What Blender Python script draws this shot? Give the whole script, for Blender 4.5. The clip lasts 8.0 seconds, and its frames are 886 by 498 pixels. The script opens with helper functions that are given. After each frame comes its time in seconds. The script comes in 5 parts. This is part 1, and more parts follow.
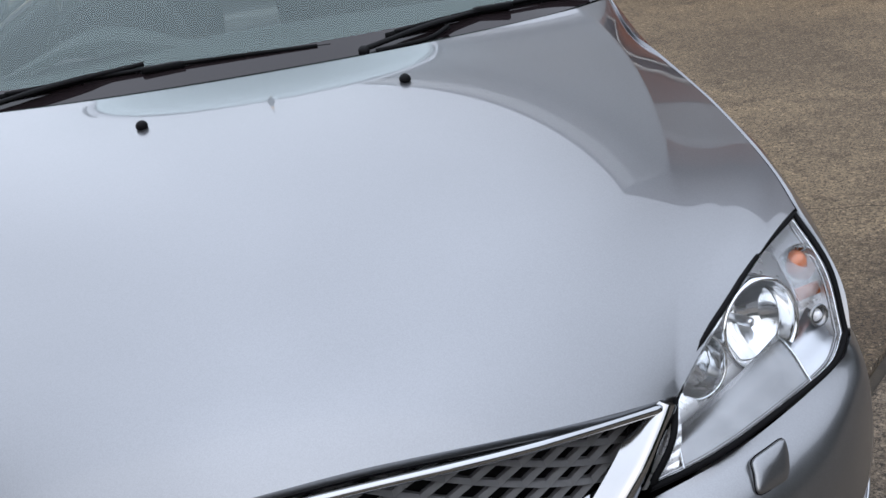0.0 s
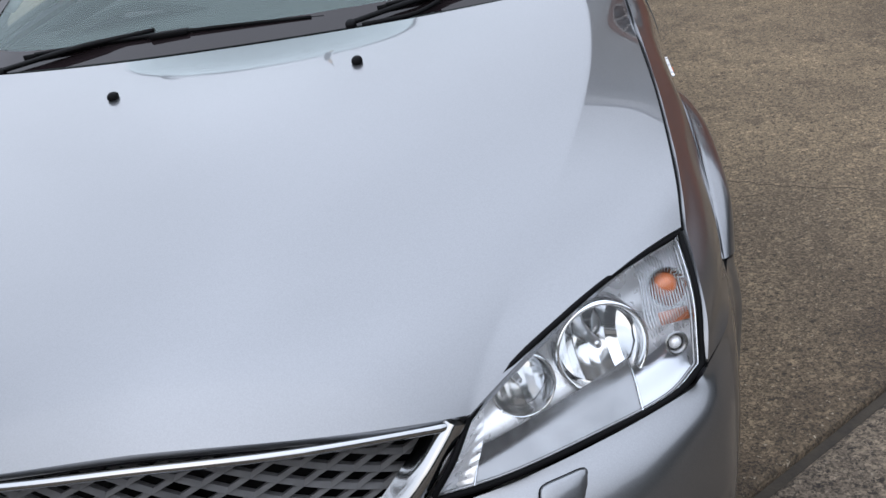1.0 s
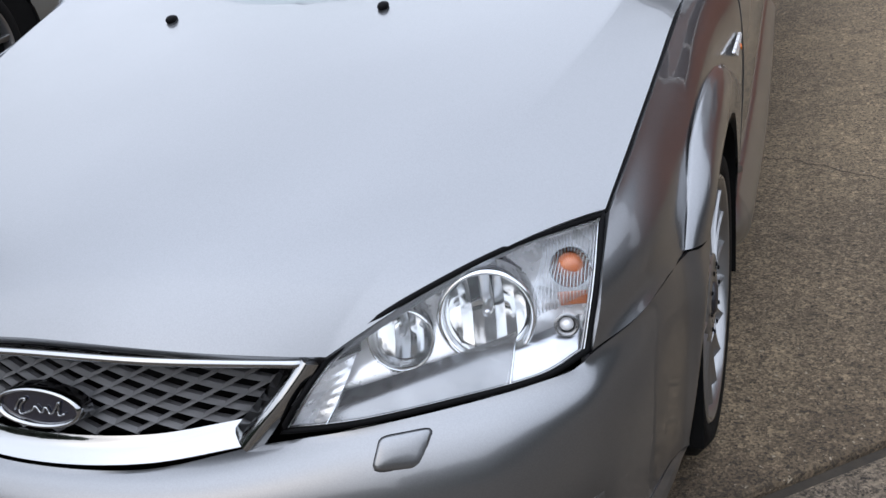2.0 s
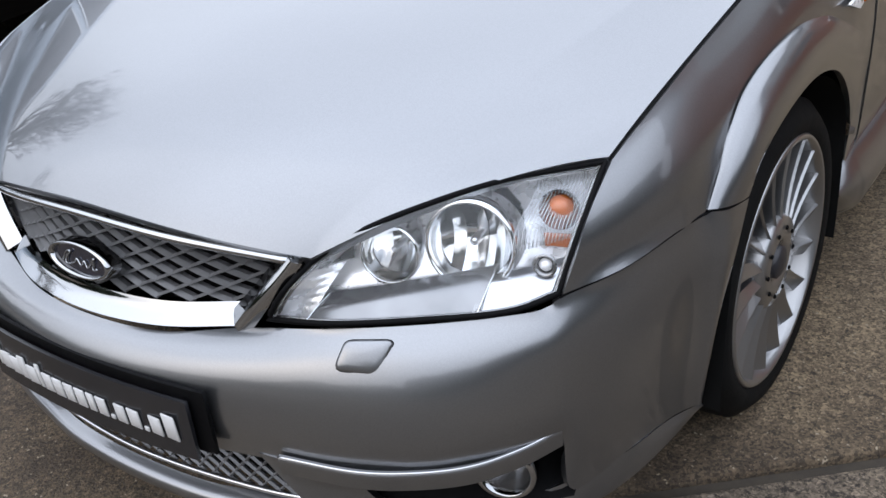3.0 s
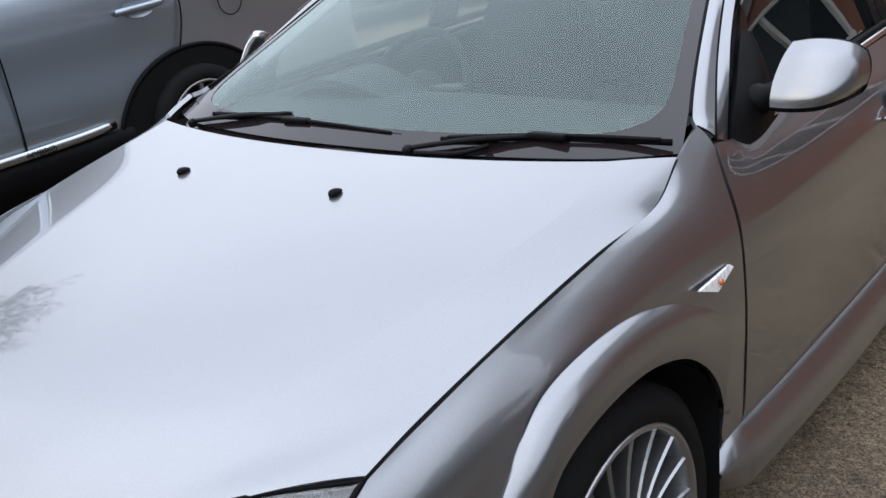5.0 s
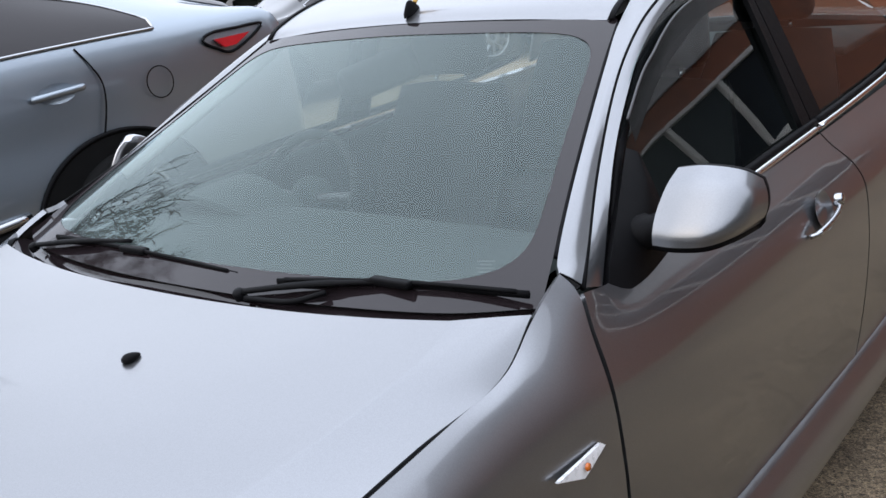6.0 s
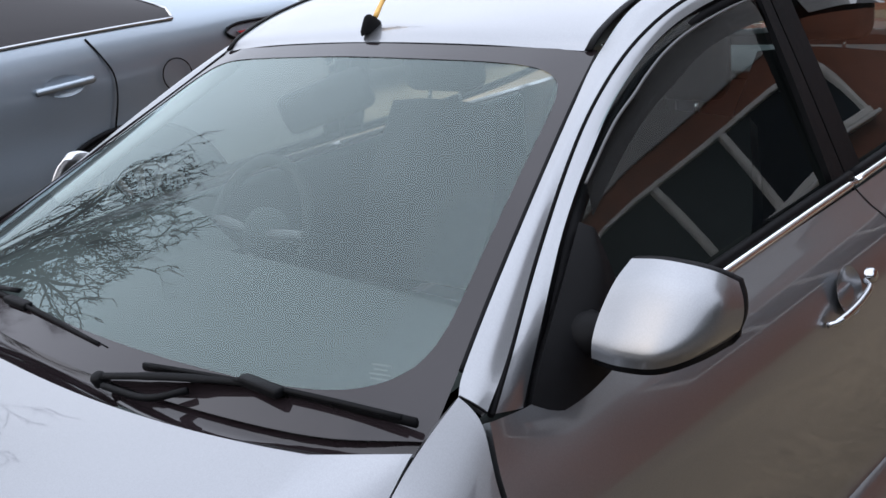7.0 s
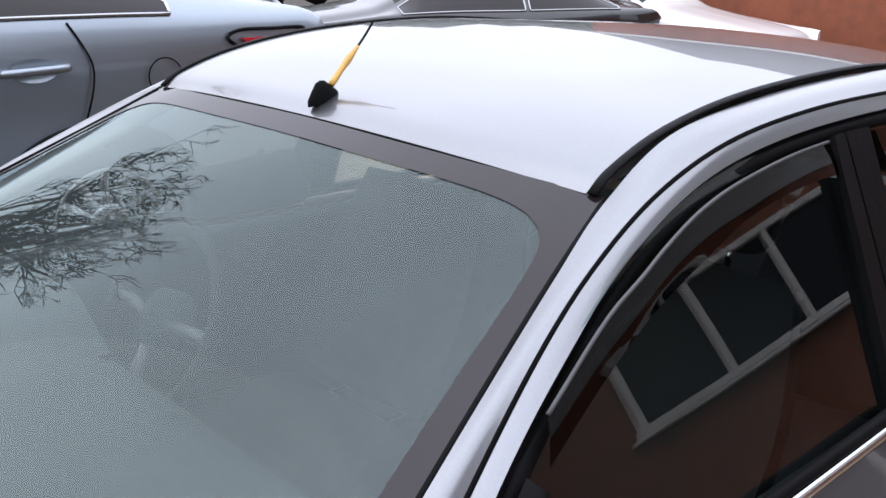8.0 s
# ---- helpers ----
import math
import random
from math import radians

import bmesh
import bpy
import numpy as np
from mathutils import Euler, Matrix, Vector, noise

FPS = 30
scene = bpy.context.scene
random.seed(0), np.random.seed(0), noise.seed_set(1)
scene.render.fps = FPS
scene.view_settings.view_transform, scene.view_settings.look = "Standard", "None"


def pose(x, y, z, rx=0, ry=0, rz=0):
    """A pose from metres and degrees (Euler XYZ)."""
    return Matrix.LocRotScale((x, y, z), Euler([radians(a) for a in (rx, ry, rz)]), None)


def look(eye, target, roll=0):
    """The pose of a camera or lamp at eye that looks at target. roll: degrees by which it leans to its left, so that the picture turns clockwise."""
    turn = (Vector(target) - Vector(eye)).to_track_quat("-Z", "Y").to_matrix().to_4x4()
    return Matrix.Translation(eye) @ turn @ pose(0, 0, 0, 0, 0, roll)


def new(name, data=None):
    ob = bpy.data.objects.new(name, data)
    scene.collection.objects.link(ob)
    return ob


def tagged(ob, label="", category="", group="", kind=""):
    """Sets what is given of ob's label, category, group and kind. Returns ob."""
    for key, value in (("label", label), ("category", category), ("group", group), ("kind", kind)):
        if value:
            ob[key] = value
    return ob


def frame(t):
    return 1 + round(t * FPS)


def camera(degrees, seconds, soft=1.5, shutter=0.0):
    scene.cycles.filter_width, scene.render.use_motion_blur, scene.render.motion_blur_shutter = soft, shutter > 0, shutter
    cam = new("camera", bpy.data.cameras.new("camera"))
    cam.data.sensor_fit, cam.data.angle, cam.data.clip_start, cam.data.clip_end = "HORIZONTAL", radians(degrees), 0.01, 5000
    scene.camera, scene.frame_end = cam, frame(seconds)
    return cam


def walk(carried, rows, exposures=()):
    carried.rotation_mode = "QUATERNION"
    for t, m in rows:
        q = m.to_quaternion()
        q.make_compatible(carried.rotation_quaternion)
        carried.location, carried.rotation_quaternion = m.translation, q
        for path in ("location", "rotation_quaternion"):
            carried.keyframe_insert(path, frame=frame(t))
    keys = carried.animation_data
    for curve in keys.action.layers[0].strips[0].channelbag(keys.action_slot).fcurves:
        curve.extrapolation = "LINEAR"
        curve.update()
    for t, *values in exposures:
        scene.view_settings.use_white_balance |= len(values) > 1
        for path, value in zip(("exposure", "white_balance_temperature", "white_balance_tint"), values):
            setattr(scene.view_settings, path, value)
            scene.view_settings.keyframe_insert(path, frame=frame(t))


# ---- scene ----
cam = camera(48.4, 8.0)
PATH = [
    (0, (-0.023, -0.859, 1.405), (0.271, 0.947, 0.598), -7.9),
    (0.5, (0.231, -0.88, 1.45), (0.342, 0.912, 0.568), -8.5),
    (1, (0.517, -0.898, 1.458), (0.349, 0.883, 0.564), -9.9),
    (1.5, (0.809, -0.893, 1.415), (0.346, 0.843, 0.535), -11.1),
    (1.7, (0.893, -0.874, 1.4), (0.347, 0.832, 0.511), -10.4),
    (2.8, (1.263, -0.737, 1.431), (0.292, 0.686, 0.415), -7.6),
    (3, (1.321, -0.707, 1.415), (0.27, 0.645, 0.382), -8.1),
    (3.1, (1.361, -0.678, 1.397), (0.247, 0.622, 0.363), -8.6),
    (3.5, (1.461, -0.616, 1.369), (0.261, 0.56, 0.283), -9.8),
    (4, (1.54, -0.557, 1.376), (0.295, 0.628, 0.354), -9.9),
    (4.1, (1.552, -0.543, 1.388), (0.303, 0.664, 0.397), -9.7),
    (4.2, (1.57, -0.529, 1.399), (0.314, 0.699, 0.444), -9.4),
    (4.3, (1.594, -0.506, 1.395), (0.327, 0.75, 0.49), -9.3),
    (4.4, (1.591, -0.494, 1.421), (0.343, 0.794, 0.538), -8.8),
    (4.5, (1.589, -0.48, 1.425), (0.347, 0.842, 0.581), -8.6),
    (5, (1.615, -0.333, 1.528), (0.389, 1.075, 0.81), -7.4),
    (5.2, (1.594, -0.245, 1.542), (0.391, 1.21, 0.88), -7.2),
    (6.3, (1.643, 0.283, 1.558), (0.383, 1.716, 0.957), -8.7),
    (6.5, (1.639, 0.372, 1.556), (0.352, 1.777, 0.947), -8.6),
    (7, (1.59, 0.621, 1.569), (0.238, 1.954, 0.941), -7.0),
    (7.5, (1.483, 0.823, 1.578), (0.108, 2.153, 0.996), -0.8),
    (8, (1.292, 1.094, 1.622), (-0.083, 2.417, 1.025), 1.9),
]
walk(cam, [(t, look(eye, target, roll)) for t, eye, target, roll in PATH],
     exposures=[(0.0, -0.30, 6500, 10), (1.5, -0.25, 6500, 10), (3.0, -0.07, 6560, 10), (3.8, 0.02, 6680, 10.5), (4.5, 0.06, 6660, 10), (5.0, -0.02, 6550, 10), (6.5, -0.06, 6540, 11), (7.2, -0.03, 6540, 12), (8.0, 0.02, 6660, 15)])

# ---------------------------------------------------------------- world and light
world = bpy.data.worlds.new("overcast_sky")
scene.world = world
world.use_nodes = True
wn, wl = world.node_tree.nodes, world.node_tree.links
bg = wn["Background"]
sky = wn.new("ShaderNodeTexSky")
sky.sky_type = "NISHITA"
sky.sun_disc = False
sky.sun_elevation = radians(26)
sky.sun_rotation = radians(200)
sky.air_density, sky.dust_density, sky.ozone_density = 1.2, 6.0, 1.5
grey = wn.new("ShaderNodeMix")      # clear sky seen through an even cloud layer
grey.data_type = "RGBA"
grey.inputs[0].default_value = 0.85
grey.inputs[7].default_value = (14.35, 15.6, 18.1, 1)
wl.new(sky.outputs[0], grey.inputs[6])
# soft cloud cover
wc = wn.new("ShaderNodeTexCoord")
wnoise = wn.new("ShaderNodeTexNoise")
wnoise.inputs["Scale"].default_value = 2.2
wnoise.inputs["Detail"].default_value = 4.0
wl.new(wc.outputs["Generated"], wnoise.inputs["Vector"])
wramp = wn.new("ShaderNodeMapRange")
wramp.inputs["From Min"].default_value, wramp.inputs["From Max"].default_value = 0.3, 0.7
wramp.inputs["To Min"].default_value, wramp.inputs["To Max"].default_value = 0.90, 1.10
wl.new(wnoise.outputs["Fac"], wramp.inputs["Value"])
wmul = wn.new("ShaderNodeVectorMath")
wmul.operation = "SCALE"
wl.new(grey.outputs[2], wmul.inputs[0])
# an overcast sky is brighter towards the zenith
wsep, wlift, wboth = wn.new("ShaderNodeSeparateXYZ"), wn.new("ShaderNodeMapRange"), wn.new("ShaderNodeMath")
wl.new(wc.outputs["Generated"], wsep.inputs[0])
wlift.inputs["To Min"].default_value, wlift.inputs["To Max"].default_value = 0.56, 1.43
wl.new(wsep.outputs["Z"], wlift.inputs["Value"])
wboth.operation = "MULTIPLY"
wl.new(wramp.outputs[0], wboth.inputs[0])
wl.new(wlift.outputs[0], wboth.inputs[1])
wl.new(wboth.outputs[0], wmul.inputs["Scale"])
wl.new(wmul.outputs[0], bg.inputs["Color"])
bg.inputs["Strength"].default_value = 0.15
sun = new("sun", bpy.data.lights.new("sun", "SUN"))
sun.data.energy, sun.data.angle, sun.data.color = 0.6, radians(110), (1.0, 0.96, 0.90)
sun.matrix_world = look((0, 0, 10), (6.0, 19.0, 0))

# ---------------------------------------------------------------- materials


def mat(name, base, rough=0.5, metal=0.0, coat=0.0, vary=0.0, scale=30.0, bump=0.0, bscale=200.0, spec=0.5, alt=None):
    """A surface with variation at two scales and fine relief."""
    m = bpy.data.materials.new(name)
    m.use_nodes = True
    n, l = m.node_tree.nodes, m.node_tree.links
    b = n["Principled BSDF"]
    b.inputs["Roughness"].default_value = rough
    b.inputs["Metallic"].default_value = metal
    b.inputs["Coat Weight"].default_value = coat
    b.inputs["Coat Roughness"].default_value = 0.03
    b.inputs["Specular IOR Level"].default_value = spec
    tc = n.new("ShaderNodeTexCoord")
    if vary > 0:
        n1, n2 = n.new("ShaderNodeTexNoise"), n.new("ShaderNodeTexNoise")
        n1.inputs["Scale"].default_value, n1.inputs["Detail"].default_value = scale, 8.0
        n2.inputs["Scale"].default_value, n2.inputs["Detail"].default_value = scale * 0.12, 4.0
        l.new(tc.outputs["Object"], n1.inputs["Vector"])
        l.new(tc.outputs["Object"], n2.inputs["Vector"])
        add = n.new("ShaderNodeMath")
        add.operation = "ADD"
        l.new(n1.outputs["Fac"], add.inputs[0])
        l.new(n2.outputs["Fac"], add.inputs[1])
        ramp = n.new("ShaderNodeMapRange")
        ramp.inputs["From Min"].default_value, ramp.inputs["From Max"].default_value = 0.7, 1.3
        l.new(add.outputs[0], ramp.inputs["Value"])
        mix = n.new("ShaderNodeMix")
        mix.data_type = "RGBA"
        lo = [c * (1 - vary) for c in base]
        hi = list(alt) if alt else [min(1, c * (1 + vary)) for c in base]
        mix.inputs[6].default_value, mix.inputs[7].default_value = (*lo, 1), (*hi, 1)
        l.new(ramp.outputs[0], mix.inputs[0])
        l.new(mix.outputs[2], b.inputs["Base Color"])
        rr = n.new("ShaderNodeMapRange")
        rr.inputs["To Min"].default_value, rr.inputs["To Max"].default_value = max(0.0, rough * 0.8), min(1.0, rough * 1.2)
        l.new(n1.outputs["Fac"], rr.inputs["Value"])
        l.new(rr.outputs[0], b.inputs["Roughness"])
    else:
        b.inputs["Base Color"].default_value = (*base, 1)
    if bump > 0:
        nb = n.new("ShaderNodeTexNoise")
        nb.inputs["Scale"].default_value, nb.inputs["Detail"].default_value = bscale, 3.0
        l.new(tc.outputs["Object"], nb.inputs["Vector"])
        bp = n.new("ShaderNodeBump")
        bp.inputs["Strength"].default_value, bp.inputs["Distance"].default_value = bump, 0.002
        l.new(nb.outputs["Fac"], bp.inputs["Height"])
        l.new(bp.outputs["Normal"], b.inputs["Normal"])
    return m


def paint(name, base, flake=0.35, metal=0.93, rough=0.31):
    """Metallic car paint: fine flakes under a clear coat, with a trace of dust."""
    m = bpy.data.materials.new(name)
    m.use_nodes = True
    n, l = m.node_tree.nodes, m.node_tree.links
    b = n["Principled BSDF"]
    b.inputs["Metallic"].default_value = metal
    b.inputs["Coat Weight"].default_value = 1.0
    b.inputs["Coat Roughness"].default_value = 0.025
    tc = n.new("ShaderNodeTexCoord")
    v = n.new("ShaderNodeTexVoronoi")
    v.inputs["Scale"].default_value = 900.0
    l.new(tc.outputs["Object"], v.inputs["Vector"])
    mix = n.new("ShaderNodeMix")
    mix.data_type = "RGBA"
    mix.inputs[6].default_value = (*[c * (1 - 0.15 * flake) for c in base], 1)
    mix.inputs[7].default_value = (*[min(1, c * (1 + 0.15 * flake)) for c in base], 1)
    sep = n.new("ShaderNodeSeparateColor")
    l.new(v.outputs["Color"], sep.inputs[0])
    l.new(sep.outputs[0], mix.inputs[0])
    l.new(mix.outputs[2], b.inputs["Base Color"])
    dust_haze = n.new("ShaderNodeTexNoise")
    dust_haze.inputs["Scale"].default_value, dust_haze.inputs["Detail"].default_value = 3.0, 6.0
    l.new(tc.outputs["Object"], dust_haze.inputs["Vector"])
    rr = n.new("ShaderNodeMapRange")
    rr.inputs["To Min"].default_value, rr.inputs["To Max"].default_value = rough - 0.05, rough + 0.06
    l.new(dust_haze.outputs["Fac"], rr.inputs["Value"])
    l.new(rr.outputs[0], b.inputs["Roughness"])
    return m


def glass(name, tint, rough=0.0, clear=1.0, ior=1.5, dust_haze=0.0, gloss=(1, 1, 1)):
    """Thin tinted pane: a see-through share, a film of dust and painted haze, and a Fresnel gloss."""
    m = bpy.data.materials.new(name)
    m.use_nodes = True
    n, l = m.node_tree.nodes, m.node_tree.links
    n.remove(n["Principled BSDF"])
    tr, gl, mx, fr = n.new("ShaderNodeBsdfTransparent"), n.new("ShaderNodeBsdfGlossy"), n.new("ShaderNodeMixShader"), n.new("ShaderNodeLayerWeight")
    tr.inputs["Color"].default_value = (*[c * clear for c in tint], 1)
    gl.inputs["Roughness"].default_value = rough
    gl.inputs["Color"].default_value = (*gloss, 1)
    # a pane mirrors alike from both sides: Schlick's curve for its two faces
    f0 = min(.3, 1.05 * ((ior - 1) / (ior + 1)) ** 2)
    fr.inputs["Blend"].default_value = 0.5
    pw, sc = n.new("ShaderNodeMath"), n.new("ShaderNodeMath")
    pw.operation, sc.operation = "POWER", "MULTIPLY_ADD"
    pw.inputs[1].default_value = 5.0
    sc.inputs[1].default_value, sc.inputs[2].default_value = 1 - f0, f0
    l.new(fr.outputs["Facing"], pw.inputs[0])
    l.new(pw.outputs[0], sc.inputs[0])
    l.new(sc.outputs[0], mx.inputs[0])
    under = tr.outputs[0]
    # diffuse veil: a dust film with the hazy sky sheen painted in teal
    if dust_haze > 0:
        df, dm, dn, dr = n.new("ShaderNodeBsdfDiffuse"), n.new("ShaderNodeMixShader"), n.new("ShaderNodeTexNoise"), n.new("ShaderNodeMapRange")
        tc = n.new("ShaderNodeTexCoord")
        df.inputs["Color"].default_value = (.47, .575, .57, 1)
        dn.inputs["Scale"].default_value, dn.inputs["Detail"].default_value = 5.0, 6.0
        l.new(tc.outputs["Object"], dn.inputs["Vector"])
        dr.inputs["To Min"].default_value, dr.inputs["To Max"].default_value = dust_haze * .7, dust_haze * 1.3
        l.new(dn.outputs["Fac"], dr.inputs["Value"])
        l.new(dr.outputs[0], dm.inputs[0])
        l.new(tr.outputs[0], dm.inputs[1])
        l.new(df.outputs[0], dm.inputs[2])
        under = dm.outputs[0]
    l.new(under, mx.inputs[1])
    l.new(gl.outputs[0], mx.inputs[2])
    l.new(mx.outputs[0], n["Material Output"].inputs["Surface"])
    return m


SILVER = paint("silver_paint", (0.212, 0.218, 0.229))
SILVER_BLUE = paint("blue_silver_paint", (0.26, 0.30, 0.34), 0.35, 0.9, 0.36)
BLACK_PAINT = paint("black_paint", (0.01, 0.011, 0.013), 0.1, 0.2, 0.3)
WHITE_PAINT = paint("white_paint", (0.70, 0.69, 0.68), 0.1, 0.0, 0.4)
CHROME = mat("chrome", (0.40, 0.41, 0.425), 0.07, 1.0)
CHROME_LAMP = mat("lamp_reflector", (0.70, 0.71, 0.72), 0.10, 1.0)
SATIN = mat("satin_metal", (0.55, 0.56, 0.58), 0.28, 1.0)
ALLOY = paint("alloy_paint", (0.27, 0.272, 0.278), 0.2, 0.9, 0.34)
CAP = mat("cap_grey", (0.018, 0.018, 0.022), 0.42, vary=0.2, scale=60)
IRON = mat("brake_iron", (0.05, 0.047, 0.045), 0.6, 0.6, vary=0.3, scale=30)
BLACK_PLASTIC = mat("black_plastic", (0.0035, 0.0035, 0.004), 0.5, vary=0.25, scale=60, bump=0.25, bscale=900, spec=0.07)
GREY_PLASTIC = mat("grey_plastic", (0.055, 0.055, 0.058), 0.5, vary=0.2, scale=60, bump=0.2, bscale=700)
GRILLE_GREY = mat("grille_grey", (0.19, 0.19, 0.195), 0.36, 0.3, vary=0.2, scale=40)
RUBBER = mat("rubber", (0.0035, 0.0035, 0.004), 0.6, vary=0.2, scale=50, spec=0.06)
TYRE = mat("tyre_rubber", (0.006, 0.006, 0.006), 0.75, vary=0.35, scale=25, bump=0.4, bscale=300, spec=0.1)
DARK = mat("wheel_well_liner", (0.005, 0.005, 0.005), 0.95, vary=0.3, scale=12, spec=0.1)
PLATE_BLACK = mat("plate_black", (0.012, 0.012, 0.014), 0.25, vary=0.2, scale=20)
WHITE_TRIM = mat("white_lettering", (0.52, 0.52, 0.52), 0.4, vary=0.05, scale=40)
BADGE_BLUE = mat("badge_blue", (0.008, 0.009, 0.018), 0.15, coat=1.0, vary=0.1, scale=80)
AMBER = mat("amber_bulb", (0.46, 0.105, 0.008), 0.2, coat=0.6, vary=0.25, scale=140)
RED_LENS = mat("red_lens", (0.45, 0.012, 0.02), 0.15, coat=1.0, vary=0.15, scale=60)
LENS_DIFFUSE = mat("ribbed_lens", (0.86, 0.86, 0.87), 0.28, 0.2, vary=0.1, scale=60)
APRON = mat("lamp_apron", (0.30, 0.30, 0.305), 0.24, 0.85, vary=0.25, scale=9)
HOUSING = mat("lamp_housing", (0.82, 0.82, 0.83), 0.28, 0.6, vary=0.08, scale=40)
DASH = mat("dashboard", (0.024, 0.028, 0.027), 0.7, vary=0.15, scale=30, spec=0.12)
SEAT = mat("seat_leather", (0.010, 0.0105, 0.0105), 0.6, vary=0.2, scale=20, bump=0.05, bscale=200, spec=0.12)
HEADLINER = mat("headliner", (0.42, 0.42, 0.40), 0.9, vary=0.08, scale=50)
WOOD_YELLOW = mat("antenna_wrap", (0.62, 0.36, 0.09), 0.45, vary=0.15, scale=90)
# slightly darker than BRICK: shade on the house wall is put into its colour
SHADED_BRICK = mat("house_brick_shaded", (0.19, 0.068, 0.037), 0.9, vary=0.3, scale=6, bump=0.5, bscale=60)
BRICK = mat("brick_red", (0.22, 0.068, 0.034), 0.85, vary=0.3, scale=6, bump=0.5, bscale=60)
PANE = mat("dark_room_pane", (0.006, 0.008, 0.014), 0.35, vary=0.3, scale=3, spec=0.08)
UPVC = mat("white_upvc", (0.60, 0.60, 0.58), 0.35, vary=0.05, scale=10)
CLADDING = mat("grey_cladding", (0.46, 0.47, 0.475), 0.6, vary=0.15, scale=6)
SLATE = mat("grey_slate", (0.085, 0.086, 0.09), 0.8, vary=0.3, scale=8)
ROOF_TILE = mat("roof_tile", (0.08, 0.058, 0.048), 0.85, vary=0.3, scale=8)
BARK = mat("bark", (0.05, 0.042, 0.035), 0.9, vary=0.4, scale=12)
WS_GLASS = glass("windscreen_glass", (0.86, 0.93, 0.91), ior=1.55, dust_haze=0.045, gloss=(.86, 1, .98))
SIDE_GLASS = glass("side_glass", (0.72, 0.80, 0.79), ior=1.66)
RIB_GLASS = glass("lens_rib_glass", (0.88, 0.89, 0.90), ior=1.65)
LENS_GLASS = glass("lamp_lens", (0.96, 0.97, 0.98), ior=1.42)
FRIT = mat("black_frit", (0.012, 0.009, 0.010), 0.05, vary=0.1, scale=40, spec=0.36)
SMOKED = glass("smoked_acrylic", (0.06, 0.06, 0.065), ior=1.36)


def concrete_material(name, dark, light, speck, darkened=False):
    m = bpy.data.materials.new(name)
    m.use_nodes = True
    n, l = m.node_tree.nodes, m.node_tree.links
    b = n["Principled BSDF"]
    b.inputs["Roughness"].default_value = 0.9
    tc = n.new("ShaderNodeNewGeometry")

    def noise_at(scale, detail, rough=0.6):
        q = n.new("ShaderNodeTexNoise")
        q.inputs["Scale"].default_value, q.inputs["Detail"].default_value, q.inputs["Roughness"].default_value = scale, detail, rough
        l.new(tc.outputs["Position"], q.inputs["Vector"])
        return q

    def mixed(fac, a, c, lo, hi):
        r = n.new("ShaderNodeMapRange")
        r.inputs["From Min"].default_value, r.inputs["From Max"].default_value = lo, hi
        l.new(fac, r.inputs["Value"])
        x = n.new("ShaderNodeMix")
        x.data_type = "RGBA"
        l.new(r.outputs[0], x.inputs[0])
        for sock, val in ((x.inputs[6], a), (x.inputs[7], c)):
            if isinstance(val, tuple):
                sock.default_value = (*val, 1)
            else:
                l.new(val, sock)
        return x.outputs[2]

    big, mid, fine, grit = noise_at(0.9, 5), noise_at(7.0, 8, 0.7), noise_at(85.0, 6, 0.75), noise_at(160.0, 2)
    col = mixed(big.outputs["Fac"], dark, light, 0.38, 0.64)
    col = mixed(mid.outputs["Fac"], col, tuple(c * 0.55 for c in dark), 0.52, 0.74)
    col = mixed(fine.outputs["Fac"], col, tuple(c * 0.30 for c in dark), 0.54, 0.63)
    if darkened:
        # darker, mossy along the joint, and darker before the car and on its far side
        def along(axis, lo, hi):
            d, r = n.new("ShaderNodeVectorMath"), n.new("ShaderNodeMapRange")
            d.operation = "DOT_PRODUCT"
            d.inputs[1].default_value = axis
            l.new(tc.outputs["Position"], d.inputs[0])
            r.inputs["From Min"].default_value, r.inputs["From Max"].default_value = lo, hi
            l.new(d.outputs["Value"], r.inputs["Value"])
            return r.outputs[0]

        band, front = along((-.62, .784, 0), .55, -.05), along((.784, .62, 0), 1.0, -.3)
        mk = n.new("ShaderNodeMath")
        mk.operation = "MAXIMUM"
        l.new(band, mk.inputs[0])
        l.new(front, mk.inputs[1])
        patch = noise_at(2.6, 6, 0.65)
        ad = n.new("ShaderNodeMath")
        ad.operation = "MULTIPLY_ADD"
        l.new(mk.outputs[0], ad.inputs[0])
        ad.inputs[1].default_value = 0.55
        l.new(patch.outputs["Fac"], ad.inputs[2])
        col = mixed(ad.outputs[0], col, (dark[0] * .42, dark[1] * .40, dark[2] * .40), 0.62, 1.15)

    def grains(scale, lo, hi, keep):
        """Aggregate grains, each with a tone of its own."""
        vor = n.new("ShaderNodeTexVoronoi")
        vor.inputs["Scale"].default_value = scale
        l.new(tc.outputs["Position"], vor.inputs["Vector"])
        sep = n.new("ShaderNodeSeparateColor")
        l.new(vor.outputs["Color"], sep.inputs[0])
        r = n.new("ShaderNodeMapRange")
        r.inputs["From Min"].default_value, r.inputs["To Min"].default_value, r.inputs["To Max"].default_value = keep, lo, hi
        l.new(sep.outputs[0], r.inputs["Value"])
        return r.outputs[0]

    for scale, lo, hi, keep in ((210.0, .42, 1.62, 0.0), (70.0, .9, 1.4, .72)):
        v = n.new("ShaderNodeVectorMath")
        v.operation = "SCALE"
        l.new(col, v.inputs[0])
        l.new(grains(scale, lo, hi, keep), v.inputs["Scale"])
        col = v.outputs[0]
    pits = noise_at(46.0, 4, 0.7)
